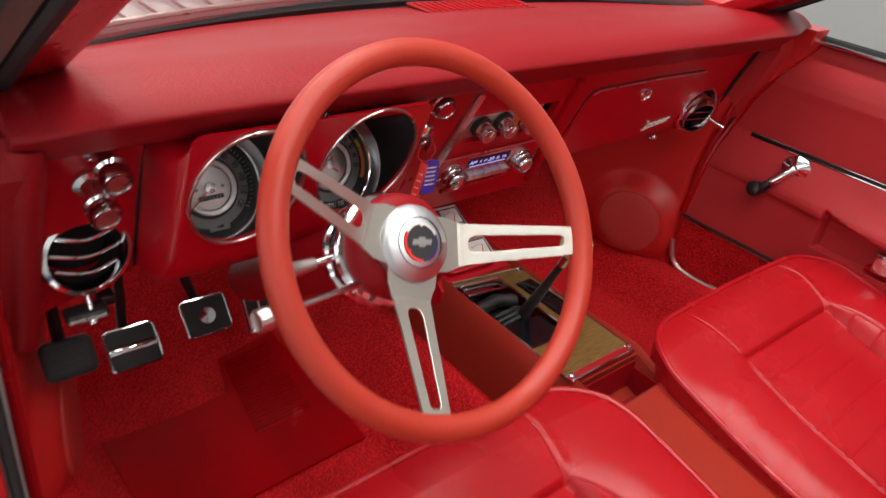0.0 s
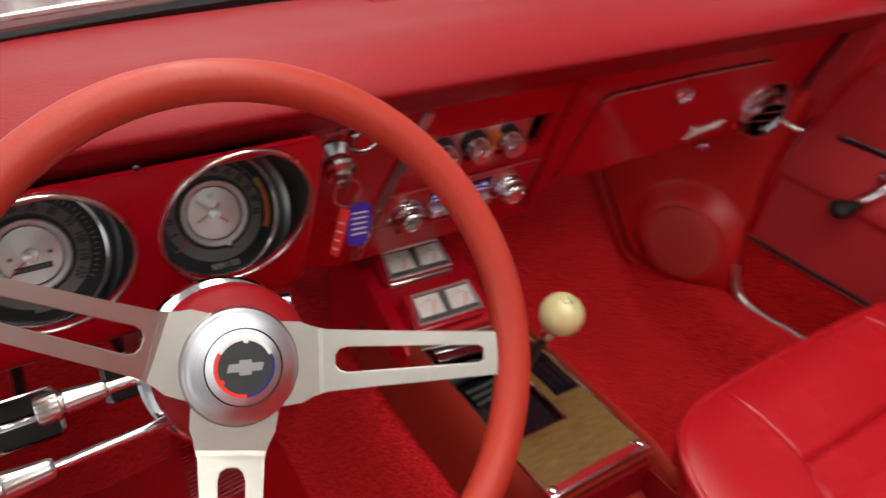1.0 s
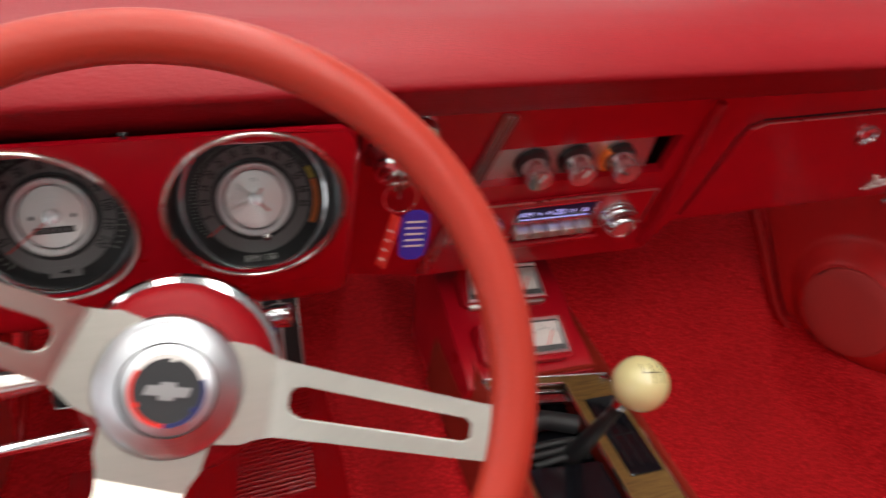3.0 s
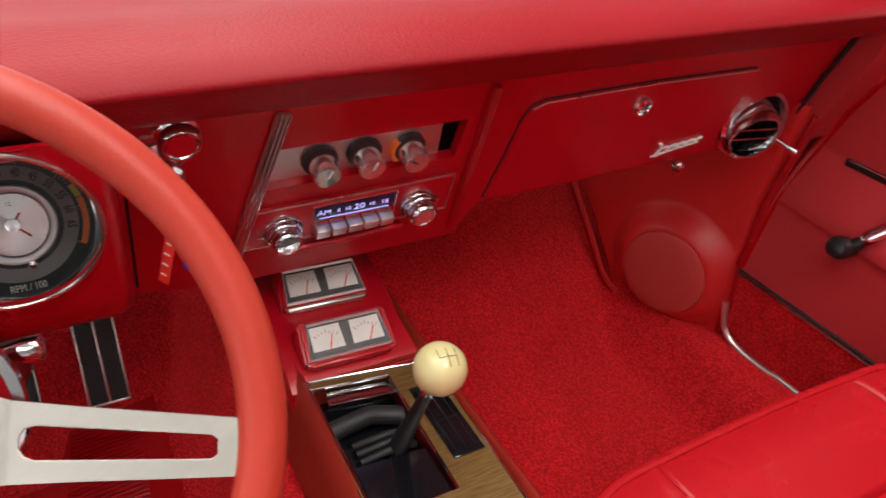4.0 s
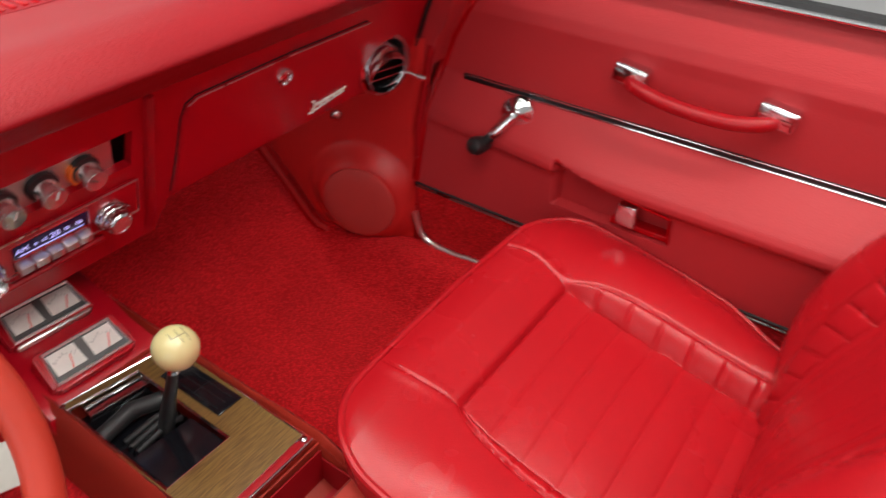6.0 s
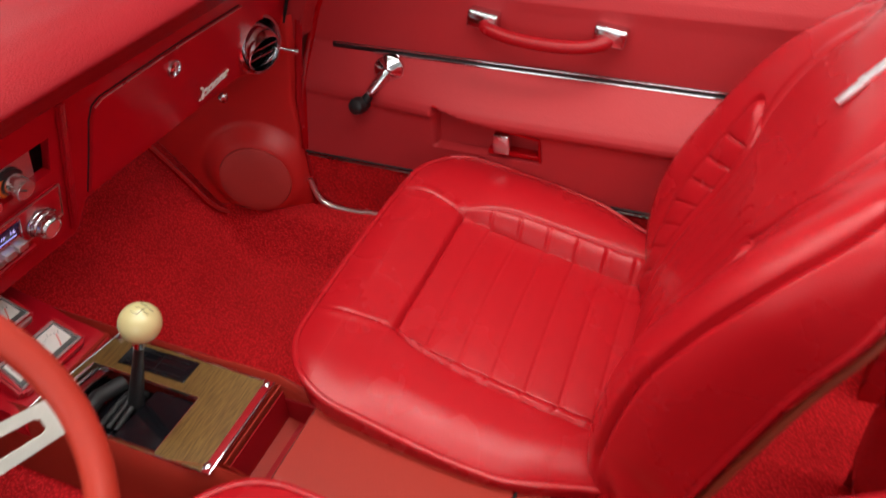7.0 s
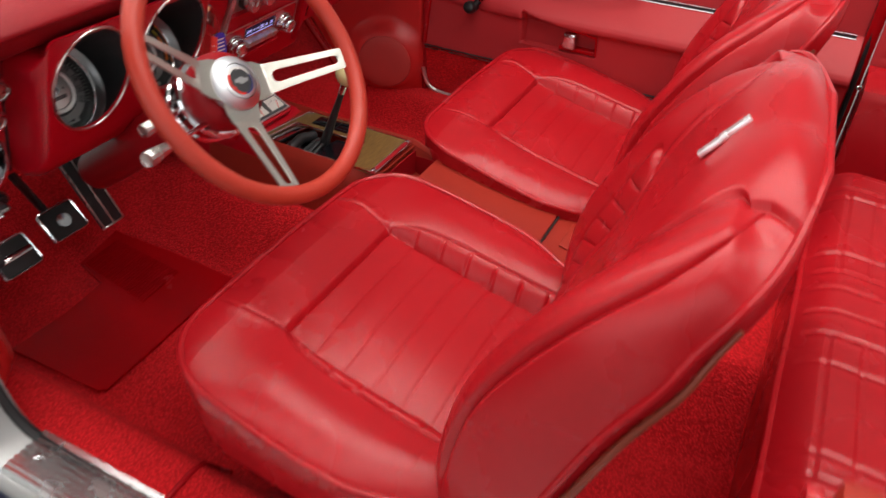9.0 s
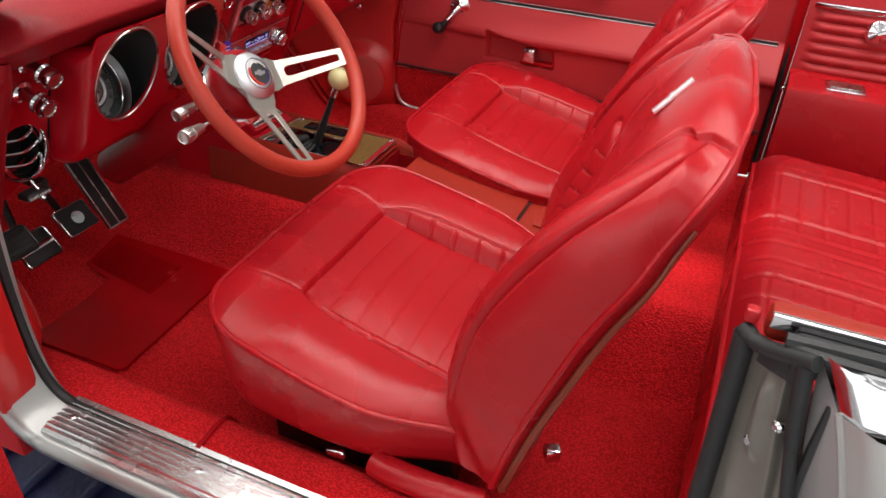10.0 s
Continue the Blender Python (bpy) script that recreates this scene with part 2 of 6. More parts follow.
BARE = material("grey jamb paint", (0.17, 0.155, 0.135), 0.36, 0.3, vary=0.2, vary_scale=14, grain=0.0004, grain_scale=60)
BROWNEDGE = material("brown seat back moulding", (0.20, 0.034, 0.016), 0.4, vary=0.2)
DISPLAY = material("radio display glow", (0.42, 0.42, 0.95), 0.4, vary=0.0, emit=1.1)
DARKBLUE = material("radio display", (0.03, 0.02, 0.07), 0.2, vary=0.1)
GLASS = glass_material()
WALL = material("white showroom wall", (0.58, 0.58, 0.57), 0.7, vary=0.04, vary_scale=1, grain=0.002, grain_scale=20)
GROUND = material("pale grey showroom floor", (0.34, 0.34, 0.335), 0.35, vary=0.15, vary_scale=2)
BLUEMAT = material("blue ribbed lift pad", (0.010, 0.016, 0.065), 0.5, vary=0.25, vary_scale=6, grain=0.002, grain_scale=60)
# near-black that puts shade into openings, gaps and joints by colour
GAP_SHADE = material("near-black shade colour for recesses and joints", (0.004, 0.003, 0.003), 0.8, vary=0.2)


# ---- mesh helpers ----
def thing(name, label, category, loc, group="", kind=""):
    ob = new(name)
    ob.empty_display_size = 0.05
    ob.location = loc
    return tagged(ob, label, category, group, kind)


def base_of(parent):
    off = Vector((0, 0, 0))
    while parent:
        off += parent.location
        parent = parent.parent
    return off


def part(name, bm, mat, parent, label="", angle=40):
    """Links a bmesh, built in world metres, as one mesh object under parent."""
    me = bpy.data.meshes.new(name)
    if parent:
        bmesh.ops.translate(bm, vec=-base_of(parent), verts=bm.verts)
    bm.to_mesh(me)
    bm.free()
    me.materials.append(mat)
    me.polygons.foreach_set("use_smooth", [True] * len(me.polygons))
    me.set_sharp_from_angle(angle=radians(angle))
    ob = new(name, me)
    ob.parent = parent
    if label:
        ob["label"] = label
    return ob


def turned_part(name, bm, mat, parent, m, label="", angle=40):
    """Like part(), but the mesh keeps the axes of the pose m, for turned surfaces."""
    me = bpy.data.meshes.new(name)
    bm.to_mesh(me)
    bm.free()
    me.materials.append(mat)
    me.polygons.foreach_set("use_smooth", [True] * len(me.polygons))
    me.set_sharp_from_angle(angle=radians(angle))
    ob = new(name, me)
    ob.parent = parent
    ob.matrix_basis = Matrix.Translation(-base_of(parent)) @ m
    if label:
        ob["label"] = label
    return ob


def structure(name, bm, mat, label, category, angle=40):
    return tagged(part(name, bm, mat, None, angle=angle), label, category, kind="structure")


def moved(bm, m):
    bmesh.ops.transform(bm, matrix=m, verts=bm.verts)
    return bm


def joined(*bms):
    out = bmesh.new()
    me = bpy.data.meshes.new("scratch")
    for b in bms:
        b.to_mesh(me)
        out.from_mesh(me)
        b.free()
    bpy.data.meshes.remove(me)
    return out


def box(x0, x1, y0, y1, z0, z1, bevel=0.0, seg=2):
    bm = bmesh.new()
    bmesh.ops.create_cube(bm, size=1)
    bmesh.ops.transform(bm, matrix=Matrix.Translation(((x0 + x1) / 2, (y0 + y1) / 2, (z0 + z1) / 2)) @ Matrix.Diagonal((x1 - x0, y1 - y0, z1 - z0, 1)), verts=bm.verts)
    if bevel:
        bmesh.ops.bevel(bm, geom=bm.edges[:], offset=bevel, segments=seg, affect="EDGES", profile=0.5)
    return bm


def lathe(profile, n=40, cap=True):
    """Turns (radius, height) pairs round z."""
    bm = bmesh.new()
    rings = []
    for r, h in profile:
        rings.append([bm.verts.new((r * math.cos(2 * math.pi * i / n), r * math.sin(2 * math.pi * i / n), h)) for i in range(n)])
    for a, b in zip(rings, rings[1:]):
        for i in range(n):
            bm.faces.new((a[i], a[(i + 1) % n], b[(i + 1) % n], b[i]))
    if cap:
        bm.faces.new(rings[0][::-1])
        bm.faces.new(rings[-1])
    bmesh.ops.recalc_face_normals(bm, faces=bm.faces)
    return bm


def tube(points, radius, n=10, closed=False, cap=True):
    """A round tube along points; radius may be a list."""
    pts = [Vector(p) for p in points]
    bm = bmesh.new()
    rings, ref = [], None
    count = len(pts)
    for i, p in enumerate(pts):
        a = pts[(i - 1) % count] if closed or i else pts[0]
        b = pts[(i + 1) % count] if closed or i < count - 1 else pts[-1]
        d = (b - a).normalized()
        if ref is None:
            ref = Vector((0, 0, 1)) if abs(d.z) < 0.9 else Vector((1, 0, 0))
        u = (ref - d * ref.dot(d)).normalized()
        ref = u
        w = d.cross(u)
        r = radius[i] if isinstance(radius, (list, tuple)) else radius
        rings.append([bm.verts.new(p + r * (math.cos(2 * math.pi * k / n) * u + math.sin(2 * math.pi * k / n) * w)) for k in range(n)])
    pairs = list(zip(rings, rings[1:])) + ([(rings[-1], rings[0])] if closed else [])
    for a, b in pairs:
        for k in range(n):
            bm.faces.new((a[k], a[(k + 1) % n], b[(k + 1) % n], b[k]))
    if cap and not closed:
        bm.faces.new(rings[0][::-1])
        bm.faces.new(rings[-1])
    bmesh.ops.recalc_face_normals(bm, faces=bm.faces)
    return bm


def sheet(fn, nu, nv, close_u=False):
    """A grid of points fn(u, v) for u, v from 0 to 1."""
    bm = bmesh.new()
    cols = nu if close_u else nu + 1
    g = [[bm.verts.new(fn(i / nu, j / nv)) for i in range(cols)] for j in range(nv + 1)]
    for j in range(nv):
        for i in range(nu):
            k = (i + 1) % cols
            bm.faces.new((g[j][i], g[j][k], g[j + 1][k], g[j + 1][i]))
    return bm


def prism(outline, z0, z1, bevel=0.0, seg=2, holes=()):
    """A plate with a polygon outline and holes, from z0 to z1."""
    bm = bmesh.new()
    edges = []
    for loop in (outline, *holes):
        vs = [bm.verts.new((x, y, z1)) for x, y in loop]
        edges += [bm.edges.new((vs[i], vs[(i + 1) % len(vs)])) for i in range(len(vs))]
    if holes:
        bmesh.ops.triangle_fill(bm, use_beauty=True, use_dissolve=True, edges=edges)
    else:
        bm.faces.new(bm.verts[:])
    geo = bmesh.ops.extrude_face_region(bm, geom=bm.faces[:])
    bmesh.ops.translate(bm, vec=(0, 0, z0 - z1), verts=[v for v in geo["geom"] if isinstance(v, bmesh.types.BMVert)])
    bmesh.ops.recalc_face_normals(bm, faces=bm.faces)
    if bevel:
        es = [e for e in bm.edges if len(e.link_faces) == 2 and e.calc_face_angle(0) > 0.8]
        bmesh.ops.bevel(bm, geom=es, offset=bevel, segments=seg, affect="EDGES")
    return bm


def extrude_x(profile, x0, x1, steps=1, bend=None):
    """A closed (y, z) profile drawn out along x; bend(x, y, z) may move points."""
    bm = bmesh.new()
    rings = []
    for s in range(steps + 1):
        x = x0 + (x1 - x0) * s / steps
        rings.append([bm.verts.new(bend(x, y, z) if bend else (x, y, z)) for y, z in profile])
    n = len(profile)
    for a, b in zip(rings, rings[1:]):
        for i in range(n):
            bm.faces.new((a[i], a[(i + 1) % n], b[(i + 1) % n], b[i]))
    bm.faces.new(rings[0])
    bm.faces.new(rings[-1][::-1])
    bmesh.ops.recalc_face_normals(bm, faces=bm.faces)
    return bm


def round_rect(x0, x1, y0, y1, r, n=5):
    pts = []
    for cx, cy, a0 in ((x1 - r, y1 - r, 0), (x0 + r, y1 - r, 90), (x0 + r, y0 + r, 180), (x1 - r, y0 + r, 270)):
        for k in range(n + 1):
            a = radians(a0 + 90 * k / n)
            pts.append((cx + r * math.cos(a), cy + r * math.sin(a)))
    return pts


def oval(cx, cy, rx, ry, n=40):
    return [(cx + rx * math.cos(2 * math.pi * k / n), cy + ry * math.sin(2 * math.pi * k / n)) for k in range(n)]


def smooth(x):
    x = max(0.0, min(1.0, x))
    return x * x * (3 - 2 * x)


def curve_at(table, x):
    """Straight lines between (x, value, ...) rows, sorted by x."""
    if x <= table[0][0]:
        return table[0][1:]
    for a, b in zip(table, table[1:]):
        if x <= b[0]:
            w = (x - a[0]) / (b[0] - a[0])
            return tuple(p + (q - p) * w for p, q in zip(a[1:], b[1:]))
    return table[-1][1:]


def spline(points, n):
    """Catmull-Rom through points, n steps for each stretch."""
    pts = [Vector(p) for p in points]
    out = []
    for i in range(len(pts) - 1):
        p0, p1, p2, p3 = pts[max(i - 1, 0)], pts[i], pts[i + 1], pts[min(i + 2, len(pts) - 1)]
        for k in range(n):
            t = k / n
            out.append(0.5 * (2 * p1 + (p2 - p0) * t + (2 * p0 - 5 * p1 + 4 * p2 - p3) * t * t + (3 * p1 - p0 - 3 * p2 + p3) * t ** 3))
    out.append(pts[-1])
    return out


def text(string, size, m, mat, parent, name="lettering", depth=0.0006, label="", bold=0.0):
    """Raised lettering in the built-in font, centred at the pose m."""
    cu = bpy.data.curves.new(name, "FONT")
    cu.body, cu.size, cu.align_x, cu.align_y, cu.extrude = string, size, "CENTER", "CENTER", depth
    cu.resolution_u, cu.offset = 2, bold * size
    tmp = new("scratch", cu)
    dg = bpy.context.evaluated_depsgraph_get()
    me = bpy.data.meshes.new_from_object(tmp.evaluated_get(dg))
    bpy.data.objects.remove(tmp)
    bm = bmesh.new()
    bm.from_mesh(me)
    bpy.data.meshes.remove(me)
    return part(name, moved(bm, m), mat, parent, label)


# The dashboard's face: x to the right, y up along it, z out of it.
FUP, FOUT = Vector((0, -0.347, 0.938)), Vector((0, -0.938, -0.347))


def face(x, z, out=0.0, turn=0.0):
    """A pose on the dashboard's face at the place x and height z."""
    m = Matrix(((1, 0, 0, 0), (0, 0, 0, 0), (0, 0, 0, 0), (0, 0, 0, 1)))
    m.col[0], m.col[1], m.col[2] = (1, 0, 0, 0), (*FUP, 0), (*FOUT, 0)
    p = Vector((x, 0.203 - 0.37 * z, z)) + FOUT * out
    m.col[3] = (*p, 1)
    return m @ Matrix.Rotation(radians(turn), 4, "Z")


def aim(origin, normal, up=(0, 0, 1)):
    """A pose whose z axis points along normal."""
    zz = Vector(normal).normalized()
    xx = Vector(up).cross(zz).normalized()
    yy = zz.cross(xx)
    m = Matrix.Identity(4)
    m.col[0], m.col[1], m.col[2], m.col[3] = (*xx, 0), (*yy, 0), (*zz, 0), (*origin, 1)
    return m


# ---- showroom round the car ----
structure("ground", box(-6, 6, -6, 6, -0.32, -0.22), GROUND, "polished pale grey showroom floor", "floor")
structure("wall_north", box(-6, 6, 6, 6.2, -0.22, CEILING), WALL, "plain white showroom wall", "wall")
structure("wall_south", box(-6, 6, -6.2, -6, -0.22, CEILING), WALL, "plain white showroom wall", "wall")
structure("wall_east", box(6, 6.2, -6, 6, -0.22, CEILING), WALL, "plain white showroom wall", "wall")
structure("wall_west", box(-6.2, -6, -6, 6, -0.22, CEILING), WALL, "plain white showroom wall", "wall")
structure("ceiling", box(-6, 6, -6, 6, CEILING, CEILING + 0.1), WALL, "plain white showroom ceiling", "ceiling")


def lift_pad():
    pad = thing("lift_pad", "dark blue ribbed rubber pad on the floor beside the sill", "floor mat", (-0.95, -0.1, -0.22))
    part("pad", box(-1.05, -0.35, -1.2, 0.6, -0.22, -0.19, 0.006), BLUEMAT, pad)
    for k in range(14):
        part("rib", box(-1.03, -0.37, -1.15 + k * 0.125, -1.125 + k * 0.125, -0.19, -0.180, 0.003), BLUEMAT, pad)


lift_pad()

# ---- car shell ----
def floor_z(x, y):
    z = 0.05
    t = y - 0.10 - 0.20 * smooth((-0.02 - x) / 0.12)
    if t > 0:
        z += 1.15 * (math.hypot(t, 0.06) - 0.06)
    z = max(z, 0.05 + 0.17 * smooth((0.21 - abs(x - 0.02)) / 0.10))
    z = max(z, 0.05 + 0.095 * smooth((abs(x) - 0.575) / 0.07))
    return z + 0.0015 * noise.noise(Vector((x * 14, y * 14, 0)))


structure("floor", sheet(lambda u, v: (-0.715 + 1.43 * u, -1.30 + 1.85 * v, floor_z(-0.715 + 1.43 * u, -1.30 + 1.85 * v)), 120, 150), CARPET, "red looped pile carpet over the car's floor and tunnel", "carpet", angle=80)


def carpet_binding():
    seam = thing("carpet_binding", "dark red vinyl binding on the sill carpet's joint", "carpet trim", (-0.67, -0.36, 0.14))
    part("binding", tube([(x, -0.36 + 0.05 * (x + 0.73), floor_z(x, -0.36) + 0.004) for x in (-0.712, -0.69, -0.66, -0.63, -0.60, -0.585)], 0.0045, 8), VINYL, seam)


carpet_binding()

JAMB = [(-1.12, 0.132), (-0.6, 0.132), (-0.16, 0.132), (-0.10, 0.137), (-0.068, 0.158), (-0.050, 0.20), (-0.042, 0.27), (-0.044, 0.38), (-0.058, 0.52), (-0.082, 0.70)]


def door_jamb():
    ob = thing("door_jamb", "silver painted door opening with a worn rocker edge", "car body", (-0.8, -0.5, 0.0), kind="structure")
    path = spline([(0, y, z) for y, z in JAMB], 6)
    n = len(path) - 1

    def skin(u, v):
        p = path[min(n, int(round(v * n)))]
        row = [(-0.712, 0.012), (-0.720, 0.0), (-0.786, -0.002), (-0.796, -0.007), (-0.801, -0.018), (-0.799, -0.034), (-0.78, -0.06), (-0.70, -0.11)]
        x, dz = row[int(round(u * 7))]
        a, b = path[max(0, int(round(v * n)) - 1)], path[min(n, int(round(v * n)) + 1)]
        d = (b - a).normalized()
        out = Vector((0, d.z, -d.y))
        return Vector((x, p.y, p.z)) - out * dz
    part("rocker", sheet(skin, 7, n), SILVER, ob, angle=60)
    part("weatherstrip", tube([(-0.719, p.y, p.z + 0.008) for p in path], 0.009, 8), RUBBER, ob, "black rubber door seal")


door_jamb()


def sill_plate():
    ob = thing("sill_plate", "ribbed bright aluminium sill plate screwed to the rocker", "sill plate", (-0.78, -0.55, 0.115))
    plate = [(-0.703, 0.1440), (-0.707, 0.1500), (-0.717, 0.1470)]
    x = -0.717
    for k in range(6):
        plate += [(x, 0.1455), (x - 0.002, 0.1485), (x - 0.006, 0.1485), (x - 0.008, 0.1455)]
        x -= 0.010
    plate += [(-0.781, 0.1455), (-0.787, 0.1410), (-0.787, 0.1360), (-0.703, 0.1360)]
    bm = bmesh.new()
    rings = [[bm.verts.new((px, y, pz)) for px, pz in plate] for y in (-1.06, -0.105)]
    n = len(plate)
    for i in range(n):
        bm.faces.new((rings[0][i], rings[0][(i + 1) % n], rings[1][(i + 1) % n], rings[1][i]))
    bm.faces.new(rings[0])
    bm.faces.new(rings[1][::-1])
    bmesh.ops.recalc_face_normals(bm, faces=bm.faces)
    part("plate", bm, SILLMETAL, ob, angle=25)
    for y in (-0.135, -0.39, -0.74, -1.0):
        part("screw", moved(lathe([(0.0055, -0.002), (0.0052, 0.002), (0.003, 0.0035)], 14), Matrix.Translation((-0.747, y, 0.1480))), CHROME, ob)
    part("badge", moved(prism(oval(0, 0, 0.018, 0.03, 20), 0, 0.003, 0.001), Matrix.Translation((-0.747, -0.60, 0.1480))), CHROME, ob, "oval embossed maker's plate")


sill_plate()


def right_sill():
    ob = thing("sill_trim", "thin bright sill edging at the far door", "sill plate", (0.71, -0.5, 0.13))
    pts = spline([(0.689, -0.006, 0.215), (0.690, -0.018, 0.172), (0.693, -0.038, 0.152), (0.696, -0.075, 0.144), (0.699, -0.120, 0.143), (0.702, -0.16, 0.145), (0.705, -0.5, 0.145), (0.705, -1.09, 0.145)], 6)
    part("edge", tube(pts, 0.0062, 10), RINGMETAL, ob)
    part("sill", box(0.706, 0.80, -1.09, -0.06, 0.06, 0.142, 0.004), SATIN, ob)


right_sill()

# ---- doors ----
def door_point(y, z0, x):
    return Vector((x, y, z0))


def door_front(z0):
    return curve_at([(0.13, -0.012), (0.33, -0.012), (0.46, -0.020), (0.546, -0.038), (0.627, -0.080), (0.71, -0.130)], z0)[0]


def door_profile(z0, y):
    """How far out the padded inner panel stands at the height z0."""
    rows = [(0.285, 0.692), (0.35, 0.690), (0.400, 0.686), (0.409, 0.683), (0.4135, 0.676), (0.418, 0.673), (0.427, 0.673), (0.437, 0.678), (0.447, 0.688), (0.460, 0.703), (0.475, 0.721), (0.490, 0.739), (0.500, 0.751), (0.505, 0.754), (0.60, 0.756), (0.62, 0.755), (0.64, 0.761), (0.66, 0.771), (0.69, 0.787), (0.702, 0.792), (0.712, 0.797)]
    x = curve_at(rows, z0)[0]
    if z0 < 0.505:
        # the armrest grows out of the panel towards the rear
        plain = 0.692 + 0.062 * (z0 - 0.285) / 0.22
        x = plain + (x - plain) * (0.30 + 0.70 * smooth((0.02 - y) / 0.42))
    return x


def passenger_door():
    ob = thing("door_1", "closed red vinyl door with armrest, bright strip and carpeted foot", "car door", (0.74, -0.5, 0.13), kind="structure")
    zs = [0.285 + 0.427 * k / 150 for k in range(151)]

    def skin(u, v):
        z0 = zs[int(round(v * 150))]
        y = door_front(z0) + (-1.085 - door_front(z0)) * u
        x = door_profile(z0, y)
        # pocket under the armrest
        if -0.505 < y < -0.295 and 0.350 < z0 < 0.434 + 0.165 * (y + 0.314):
            x += 0.030 * smooth((y + 0.505) / 0.006) * smooth((-0.295 - y) / 0.012) * smooth((0.434 + 0.165 * (y + 0.314) - z0) / 0.010)
        return door_point(y, z0, x)
    part("panel", sheet(skin, 300, 150), DOORVINYL, ob, angle=70)
    part("carpet", sheet(lambda u, v: Vector((0.704 - 0.010 * v, -0.005 - 1.08 * u, 0.140 + 0.142 * v)), 60, 10), CARPET, ob, "red carpet on the door's foot")
    part("kick_strip", tube([door_point(-0.01, 0.284, 0.690), door_point(-0.5, 0.284, 0.690), door_point(-1.08, 0.284, 0.690)], 0.0024, 8), RUBBER, ob)
    part("kick_strip_edge", tube([door_point(-0.01, 0.276, 0.691), door_point(-1.08, 0.276, 0.691)], 0.002, 6), SATIN, ob)
    strip = part("moulding", moved(box(-0.006, 0.0, -1.07, -0.072, -0.0055, 0.0055, 0.002), Matrix.Translation((0.753, 0, 0.502))), BLACK, ob, "black and bright side moulding")
    for dz, r in ((0.0048, 0.0008), (-0.0046, 0.0020)):
        part("bright_edge", tube([door_point(-0.16 if dz < 0 else -0.08, 0.502 + dz, 0.7465), door_point(-1.07, 0.502 + dz, 0.7465)], r * 1.3, 8), CHROME, strip)
    # pull handle
    handle = part("pull_handle", tube(spline([door_point(-0.378, 0.582, 0.744), door_point(-0.395, 0.580, 0.722), door_point(-0.435, 0.574, 0.712), door_point(-0.49, 0.570, 0.709), door_point(-0.545, 0.570, 0.712), door_point(-0.585, 0.575, 0.722), door_point(-0.602, 0.578, 0.744)], 6), [0.010] * 4 + [0.0115] * 29 + [0.010] * 4, 12), VINYL, ob)
    for y, z0 in ((-0.380, 0.583), (-0.598, 0.580)):
        bm = box(-0.022, 0.006, -0.028, 0.028, -0.016, 0.016, 0.006, 3)
        part("end_cap", moved(bm, Matrix.Translation(door_point(y, z0 + 0.004, 0.752)) @ Matrix.Rotation(radians(8), 4, "X")), CHROME, handle, "chrome handle end cap")
    # window crank
    hubp = door_point(-0.197, 0.473, 0.745)
    crank = part("window_crank", moved(lathe([(0.0, 0.034), (0.006, 0.034), (0.008, 0.032), (0.0265, 0.028), (0.029, 0.025), (0.028, 0.012), (0.018, 0.0)], 28, cap=False), aim(hubp, (-1, -0.15, 0.15))), CHROME, ob, "chrome window crank")
    tip = Vector((0.680, -0.157, 0.417))
    part("arm", tube([hubp + Vector((-0.024, 0, 0)), (hubp + tip) / 2 + Vector((-0.022, 0, 0)), (hubp + tip) / 2 * 0.8 + (tip + Vector((-0.004, 0, 0))) * 0.2 + Vector((-0.016, 0, 0))], [0.013, 0.011, 0.009], 12), CHROME, crank)
    part("stem", tube([(hubp + tip) / 2 + Vector((-0.021, 0, 0)), (hubp + tip) / 2 * 0.45 + tip * 0.55 + Vector((-0.012, 0, 0)), tip], [0.0075, 0.0095, 0.0075], 12), BLACK, crank, "black ribbed stem")
    part("knob", moved(lathe([(0.006, -0.012), (0.010, -0.010), (0.013, 0.0), (0.016, 0.014), (0.017, 0.024), (0.014, 0.034), (0.006, 0.038)], 20), aim(tip + Vector((0.012, 0, 0)), (-1, 0.1, 0.25))), BLACK, crank, "black knob")
    # pocket latch
    latch = part("door_release", box(0.694, 0.718, -0.503, -0.405, 0.352, 0.362, 0.002), MAT, ob)
    part("paddle", moved(box(-0.008, 0.012, -0.016, 0.016, -0.020, 0.020, 0.004), Matrix.Translation((0.688, -0.434, 0.382))), CHROME, ob, "chrome release paddle")
    part("pocket_frame", tube([door_point(-0.300, 0.437, 0.686), door_point(-0.40, 0.421, 0.676), door_point(-0.504, 0.404, 0.681), door_point(-0.506, 0.354, 0.690)], 0.003, 6), MAT, ob)
    part("pocket", box(0.716, 0.722, -0.505, -0.30, 0.34, 0.44), DOORVINYL, ob)
    # window sill above the panel
    part("window_seal", tube([door_point(-0.09, 0.717, 0.795), door_point(-1.09, 0.717, 0.795)], 0.011, 8), RUBBER, ob, "black window seal")
    # dark red tube painted in as the shade of the door's front gap
    part("front_gap_shade", tube([door_point(door_front(z) + 0.006, z, door_profile(z, -0.03)) for z in (0.29, 0.36, 0.42, 0.47, 0.52, 0.57, 0.62, 0.67, 0.71)], 0.0075, 8), MAT, ob)
    part("reveal", tube([door_point(-0.09, 0.715, 0.780), door_point(-1.09, 0.715, 0.780)], 0.004, 8), CHROME, ob)
